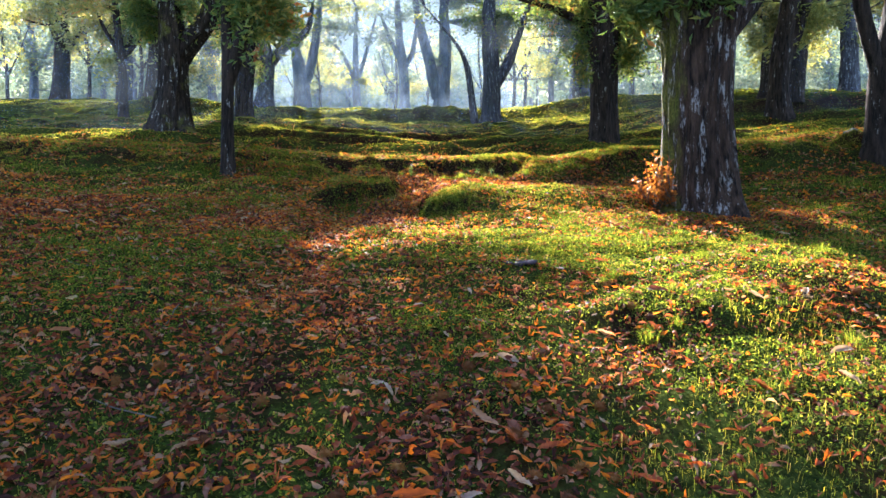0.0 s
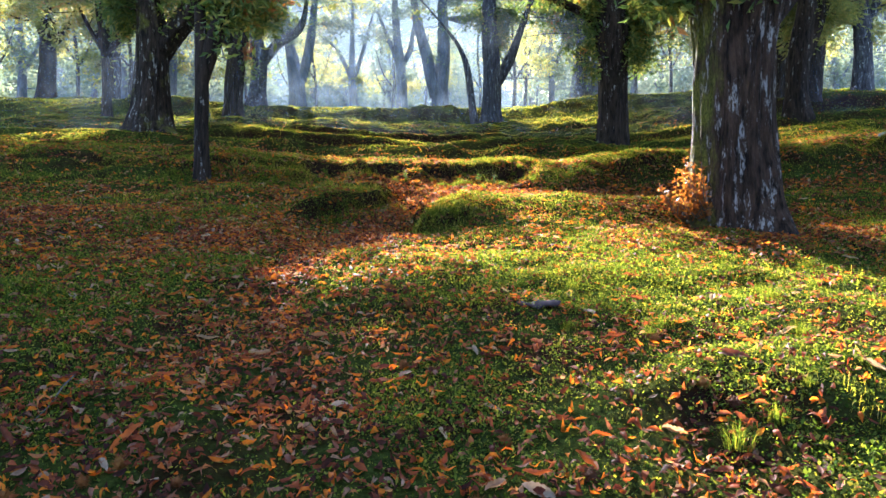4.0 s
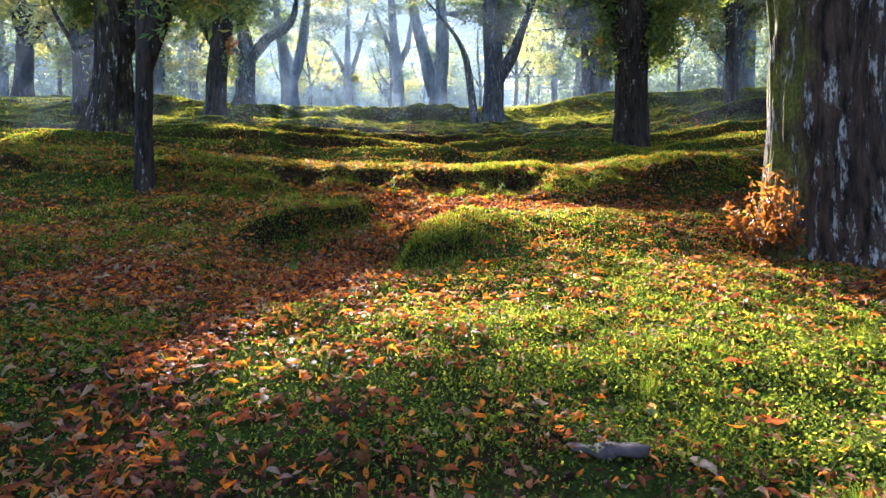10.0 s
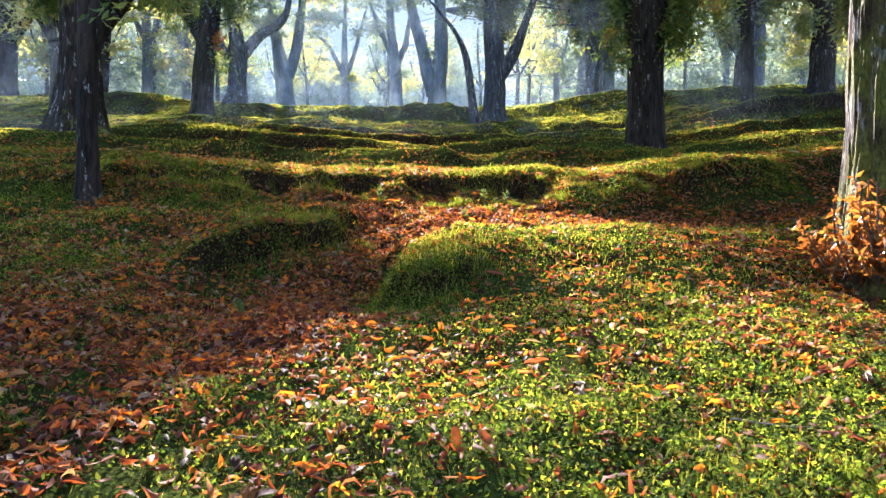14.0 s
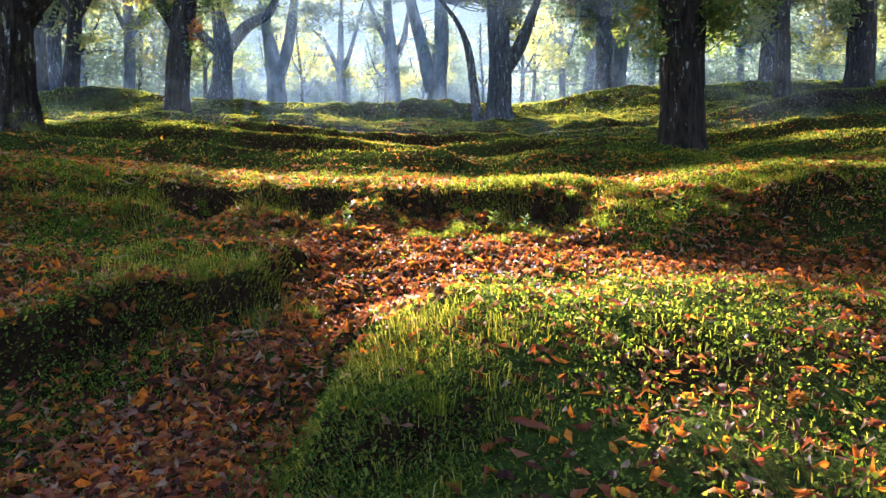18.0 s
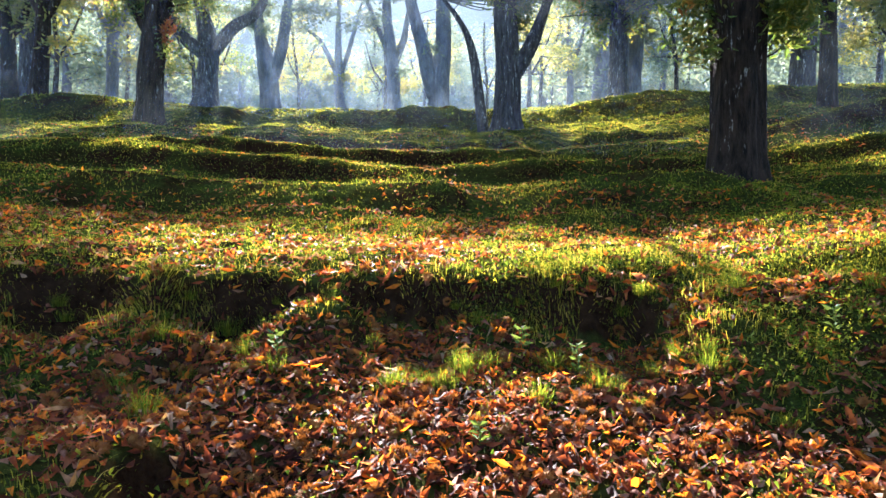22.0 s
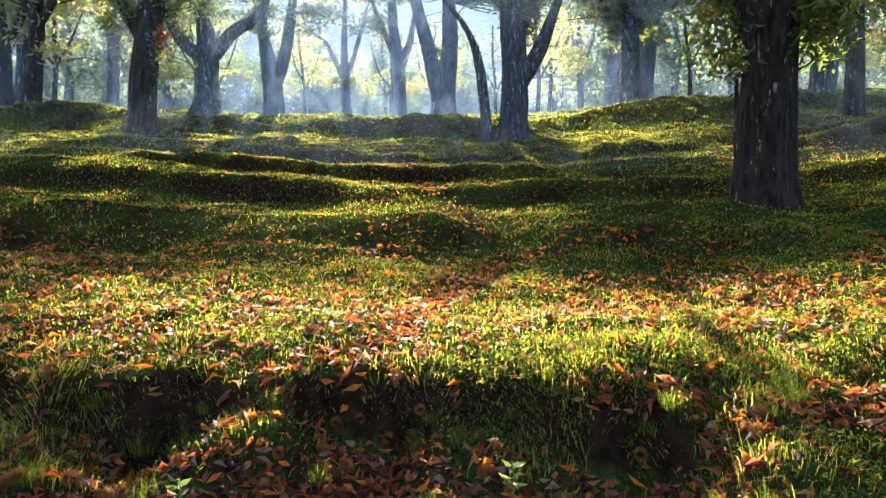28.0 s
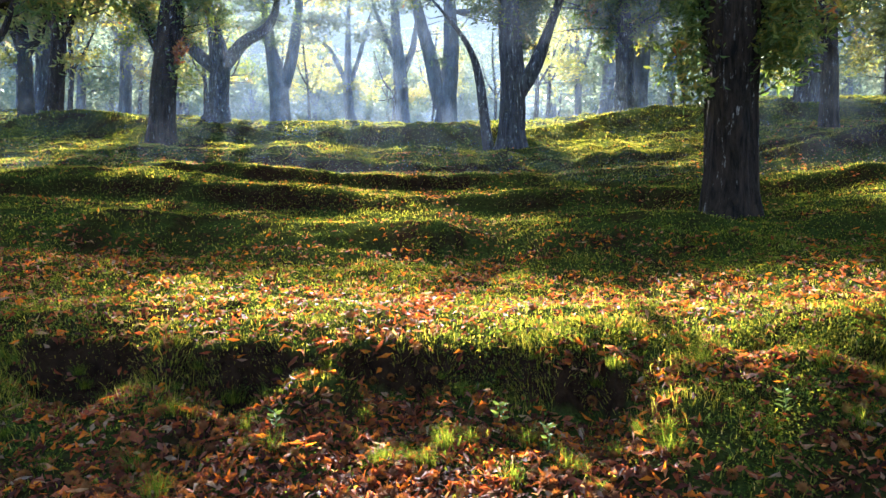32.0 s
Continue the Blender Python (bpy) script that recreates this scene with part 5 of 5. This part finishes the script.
def big_leaf_mesh(seed):
    """One long chestnut leaf: toothed edges, sunken midrib, curled."""
    g = np.random.default_rng(seed)
    L, W, curl, cup, twist = g.uniform(0.095, 0.14), g.uniform(0.034, 0.05), g.normal(0, 0.3), g.uniform(0.15, 0.9), g.normal(0, 0.4)
    rows = 13
    v = []
    for i in range(rows):
        s = i / (rows - 1)
        w = W * 0.5 * math.sin(math.pi * min(1, s * 0.96 + 0.03)) ** 0.75 * (1.12 if i % 2 else 0.9)
        spine = Vector((L * (s - 0.5), 0, L * curl * (s - 0.5) ** 2 * 1.6 + 0.004 * math.sin(s * 9)))
        tw = twist * (s - 0.5)
        for j, k in enumerate((-1, -0.5, 0, 0.5, 1)):
            o = Vector((0, w * k * math.cos(cup * abs(k)), w * abs(k) * math.sin(cup * abs(k) * 1.2) + (0.0015 if k else 0)))
            v.append(spine + Matrix.Rotation(tw, 3, "X") @ o)
    f = [(r * 5 + c, r * 5 + c + 1, r * 5 + c + 6, r * 5 + c + 5) for r in range(rows - 1) for c in range(4)]
    me = mesh_from("chestnut_leaf", [tuple(p) for p in v], f, BIG_LEAF)
    return me


def put(ob, x, y, lift, rot):
    ob.matrix_world = Matrix.Translation((x, y, float(ground_z(x, y)) + lift)) @ rot
    return ob


g = np.random.default_rng(91)
burrs = [burr_mesh(1, 0.0), burr_mesh(2, 0.8), burr_mesh(3, 0.5)]
made = 0
while made < 290:
    y = 1.9 + 12.4 * g.random() ** 1.1 if made < 150 else g.uniform(9.4, 11.8)
    x = g.uniform(-0.62, 0.62) * y if made < 150 else g.uniform(-1.6, 3.2)
    if abs(x) > 4.5 or np.hypot(x - 3.22, y - 8.42) < 0.75 or g.random() > float(litter(x, y)) * 1.2:
        continue
    ob = put(new("chestnut_burr", burrs[made % 3]), x, y, 0.020, Euler(g.uniform(0, 6.28, 3)).to_matrix().to_4x4() @ Matrix.Scale(g.uniform(0.85, 1.25), 4))
    tagged(ob, "spiny brown chestnut burr among the fallen leaves", "burr", "fallen chestnut burrs")
    made += 1
# the drift of old husks under the terrace wall: simple rough shells, past counting
n = 3000
hx, hy = g.uniform(-2.4, 4.0, n), g.uniform(6.8, 14.2, n)
keep = g.random(n) < litter(hx, hy) ** 1.5 * np.where((hy > 9.3) & (hy < 11.9), 1.0, 0.45)
hx, hy = hx[keep], hy[keep]
n = len(hx)
k = np.arange(64)
ph, th = np.arccos(1 - 2 * (k + 0.5) / 64), math.pi * (1 + 5 ** 0.5) * k
ball = np.stack([np.cos(th) * np.sin(ph), np.sin(th) * np.sin(ph), np.cos(ph)], -1)
side = np.cross(ball, (0.3, 0.5, 0.8))
side /= np.linalg.norm(side, axis=1)[:, None]
spin = g.uniform(0, 6.28, n)
ca, sa = np.cos(spin), np.sin(spin)
rot = np.stack([np.stack([ca, -sa, 0 * ca], -1), np.stack([sa, ca, 0 * ca], -1), np.stack([0 * ca, 0 * ca, 0 * ca + 1], -1)], 1)
base = np.stack([ball * 0.016 - side * 0.0075, ball * 0.016 + side * 0.0075, ball * 0.033 + side * 0.004], 1).reshape(-1, 3)
at = np.stack([hx, hy, ground_z(hx, hy) + 0.018], -1)
v = (np.einsum("nij,kj->nki", rot, base) * g.uniform(0.8, 1.25, (n, 1, 1)) + at[:, None]).reshape(-1, 3)
husks = new("old_husks", mesh_from("old_husks", v, np.arange(len(v)).reshape(-1, 3), BURR, False))
tagged(husks, "drift of spiny orange-brown chestnut husks below the bank", "husks", kind="stuff")
leaves = [big_leaf_mesh(40 + i) for i in range(9)]
made = 0
while made < 280:
    y = 1.8 + 12.6 * g.random() ** 1.2
    x = g.uniform(-0.62, 0.62) * y
    if abs(x) > 4.8 or np.hypot(x - 3.22, y - 8.42) < 0.75 or g.random() > float(litter(x, y)) + 0.35:
        continue
    e = 0.06
    nv = Vector((float(height(x - e, y) - height(x + e, y)) / (2 * e), float(height(x, y - e) - height(x, y + e)) / (2 * e), 1)).normalized()
    lay = Vector((0, 0, 1)).rotation_difference(nv).to_matrix().to_4x4() @ Euler((g.normal(0, 0.2), g.normal(0, 0.18), g.uniform(0, 6.28))).to_matrix().to_4x4()
    ob = put(new("chestnut_leaf", leaves[made % 9]), x, y, 0.026, lay @ Matrix.Scale(g.uniform(0.75, 1.1), 4))
    tagged(ob, "large dry toothed chestnut leaf curled on the turf", "leaf", "large fallen leaves")
    made += 1

# dead twigs
for i in range(26):
    y = g.uniform(2.2, 12)
    x = g.uniform(-0.55, 0.55) * y
    L = g.uniform(0.15, 0.5)
    a = g.uniform(0, 6.28)
    pts = []
    for k in (-0.5, -0.15, 0.2, 0.5):
        px, py = x + math.cos(a) * L * k + g.normal(0, 0.012), y + math.sin(a) * L * k + g.normal(0, 0.012)
        pts.append((px, py, float(height(px, py)) + 0.022))
    ob = new("twig", tube_mesh("twig", [tube(pts, [0.004, 0.0035, 0.003, 0.0015], 6, 0.1, i, 0, 0.04)], WOOD))
    tagged(ob, "thin dead twig lying on the leaf litter", "twig", "dead twigs")

# a curled flake of bark in the turf
bv, bf = [], []
for i in range(9):
    for j in range(6):
        s, t = i / 8 - 0.5, j / 5 - 0.5
        bv.append((0.24 * s + 0.01 * math.sin(j * 2.1), 0.085 * t * (1 - 0.5 * abs(s)) + 0.008 * math.sin(i * 1.7), 0.022 * math.cos(t * 2.8) + 0.010 * math.sin(s * 6 + t * 3) + 0.007 * math.sin(i * 4.3 + j * 5.1) - 0.016))
bf = [(i * 6 + j, i * 6 + j + 1, i * 6 + j + 7, i * 6 + j + 6) for i in range(8) for j in range(5)]
flake = new("bark_piece", mesh_from("bark_piece", bv, bf, OLD_BARK))
solid = flake.modifiers.new("thick", "SOLIDIFY")
solid.thickness = 0.009
put(flake, 0.58, 5.03, 0.012, Matrix.Rotation(-0.2, 4, "Z"))
tagged(flake, "weathered purple-grey flake of bark in the clover", "bark")

# the pale boulder by the forked tree
bm = bmesh.new()
bmesh.ops.create_icosphere(bm, subdivisions=4, radius=1.0)
for v in bm.verts:
    k = 1 + 0.35 * noise.noise(v.co * 1.3) + 0.12 * noise.noise(v.co * 4.0)
    v.co = Vector((v.co.x * 0.17, v.co.y * 0.15, v.co.z * 0.11)) * k
me = bpy.data.meshes.new("boulder")
bm.to_mesh(me), bm.free()
me.materials.append(STONE)
for poly in me.polygons:
    poly.use_smooth = True
tagged(put(new("boulder", me), 7.72, 12.7, 0.05, Matrix.Rotation(0.6, 4, "Z")), "pale lichened boulder half sunk in the bank", "stone")


# rusty shoots at the pollard's foot
def shoot(parent, foot, tips, leaf_mat, leaf_len, per, seed, name):
    """Thin stems with lance leaves round them, a part of its tree."""
    g = np.random.default_rng(seed)
    stems, cs, ds = [], [], []
    for tip in tips:
        mid = (np.array(foot) + np.array(tip)) / 2 + g.normal(0, 0.04, 3)
        stems.append(tube([foot, mid, tip], [0.010, 0.007, 0.003], 6, 0, 0, 0, 0.06))
        for _ in range(per):
            k = g.uniform(0.35, 1.0)
            q = (1 - k) ** 2 * np.array(foot) + 2 * k * (1 - k) * mid + k * k * np.array(tip)
            cs.append(q), ds.append(g.normal(0, 1, 3) + (0, 0, 0.1))
    st = new(name, tube_mesh(name, stems, WOOD))
    st.parent = parent
    lf = new("shoot_leaves", leaf_mesh("shoot_leaves", np.array(cs), np.array(ds), leaf_len * g.uniform(0.6, 1.2, len(cs)), leaf_mat, g, 0.4))
    lf.parent = st
    return st


for k in range(4):
    gg = np.random.default_rng(60 + k)
    foot = (-0.46 - 0.04 * k, -0.42 + 0.14 * k, 0.34)
    tips = [(foot[0] - gg.uniform(-0.05, 0.30), foot[1] - gg.uniform(-0.1, 0.3), gg.uniform(0.46, 1.0)) for _ in range(8)]
    shoot(big, foot, tips, LEAF_RUST, 0.07, 30, 5 + k, "basal_shoot")

shoot(leaning, (0.45, -0.2, 2.6), [(0.75, -0.4, 3.0), (0.6, -0.45, 2.7), (0.95, -0.35, 2.8), (0.7, -0.3, 2.4)], LEAF_RUST, 0.16, 40, 7, "rusty_shoot")

# arching tufts of longer grass along the bank, on the mound and in the sunny turf
def tuft_mesh(seed, count, tall, spread):
    g = np.random.default_rng(seed)
    n, rows = count, 5
    a, out = g.uniform(0, 6.283, n), g.uniform(0.15, 1.0, n)
    L = tall * g.uniform(0.45, 1.15, n)
    foot = np.stack([np.cos(a), np.sin(a), 0 * a], -1) * (spread * g.random(n))[:, None]
    way = np.stack([np.cos(a + g.normal(0, 0.5, n)), np.sin(a + g.normal(0, 0.5, n)), 0 * a], -1)
    side = np.cross(way, (0, 0, 1.0))
    v = []
    for k in range(rows):
        t = k / (rows - 1)
        c = foot + way * (L * out * t ** 1.8 * 0.8)[:, None] + np.array((0, 0, 1.0)) * (L * (t - 0.48 * out * t ** 2.6))[:, None] - (0, 0, 0.012)
        w = 0.0016 * (1.0 - 0.92 * t ** 1.5)
        v += [c - side * w, c + side * w]
    v = np.stack(v, 1).reshape(-1, 3)
    b = np.arange(n)[:, None] * 2 * rows
    f = np.concatenate([b + np.array((2 * k, 2 * k + 1, 2 * k + 3, 2 * k + 2)) for k in range(rows - 1)], 1).reshape(-1, 4)
    return mesh_from("grass_tuft", v, f, HERB)


tufts = [tuft_mesh(700 + k, 120 + 30 * k, 0.10 + 0.02 * k, 0.05 + 0.012 * k) for k in range(5)]
g = np.random.default_rng(55)
made = 0
while made < 170:
    if made < 60:      # below and along the foot of the terrace wall
        x, y = g.uniform(-3.6, 2.6), g.normal(11.45, 0.14)
    elif made < 105:   # hanging over its lip
        x, y = g.uniform(-3.8, 4.2), g.normal(12.08, 0.10)
    elif made < 122:   # the shaggy mound and the bank beside the hollow
        x, y = (g.normal(0.0, 0.22), g.normal(8.55, 0.25)) if made % 2 else (g.normal(-1.15, 0.3), g.normal(9.9, 0.2))
    else:              # the sunny turf
        x, y = g.uniform(0.7, 3.2), g.uniform(2.9, 6.4)
    if abs(x - 0.85) < 0.6 and 11.6 < y < 11.95:
        continue
    size = g.uniform(0.45, 0.95) * (0.8 if made >= 105 else 1.0)
    ob = put(new("grass_tuft", tufts[int(g.integers(5))]), x, y, 0.0, Matrix.Rotation(g.uniform(0, 6.28), 4, "Z") @ Matrix.Scale(size, 4))
    tagged(ob, "arching tuft of longer green grass in the turf", "grass tuft", "grass tufts")
    made += 1

# a pale seedling below the old terrace wall, and a few more along it
for sx, sy, tall, sd in ((0.82, 11.45, 0.16, 3), (0.6, 11.7, 0.13, 4), (-0.55, 11.5, 0.12, 5), (2.0, 11.5, 0.14, 6), (-1.1, 8.2, 0.10, 8), (0.35, 10.9, 0.10, 9)):
    gg = np.random.default_rng(sd)
    root = new("seedling")
    root.location = (sx, sy, float(height(sx, sy)))
    stem = new("stem", tube_mesh("stem", [tube([(0, 0, -0.01), (0.01, 0, tall * 0.5), (0.0, 0.01, tall)], [0.004, 0.003, 0.002], 6, 0, 0, 0, 0.02)], SEEDLING))
    stem.parent = root
    for k in range(11):
        h = tall * (0.3 + 0.7 * k / 10)
        a = k * 2.4
        lf = new("leaf", leaf_mesh("leaf", np.array([(0.0, 0.0, h)]), np.array([(math.cos(a), math.sin(a), 0.35)]), np.array([gg.uniform(0.035, 0.06)]), SEEDLING, gg, 0.5))
        lf.parent = root
    tagged(root, "pale green seedling rooted in the leaf litter", "seedling", "seedlings")
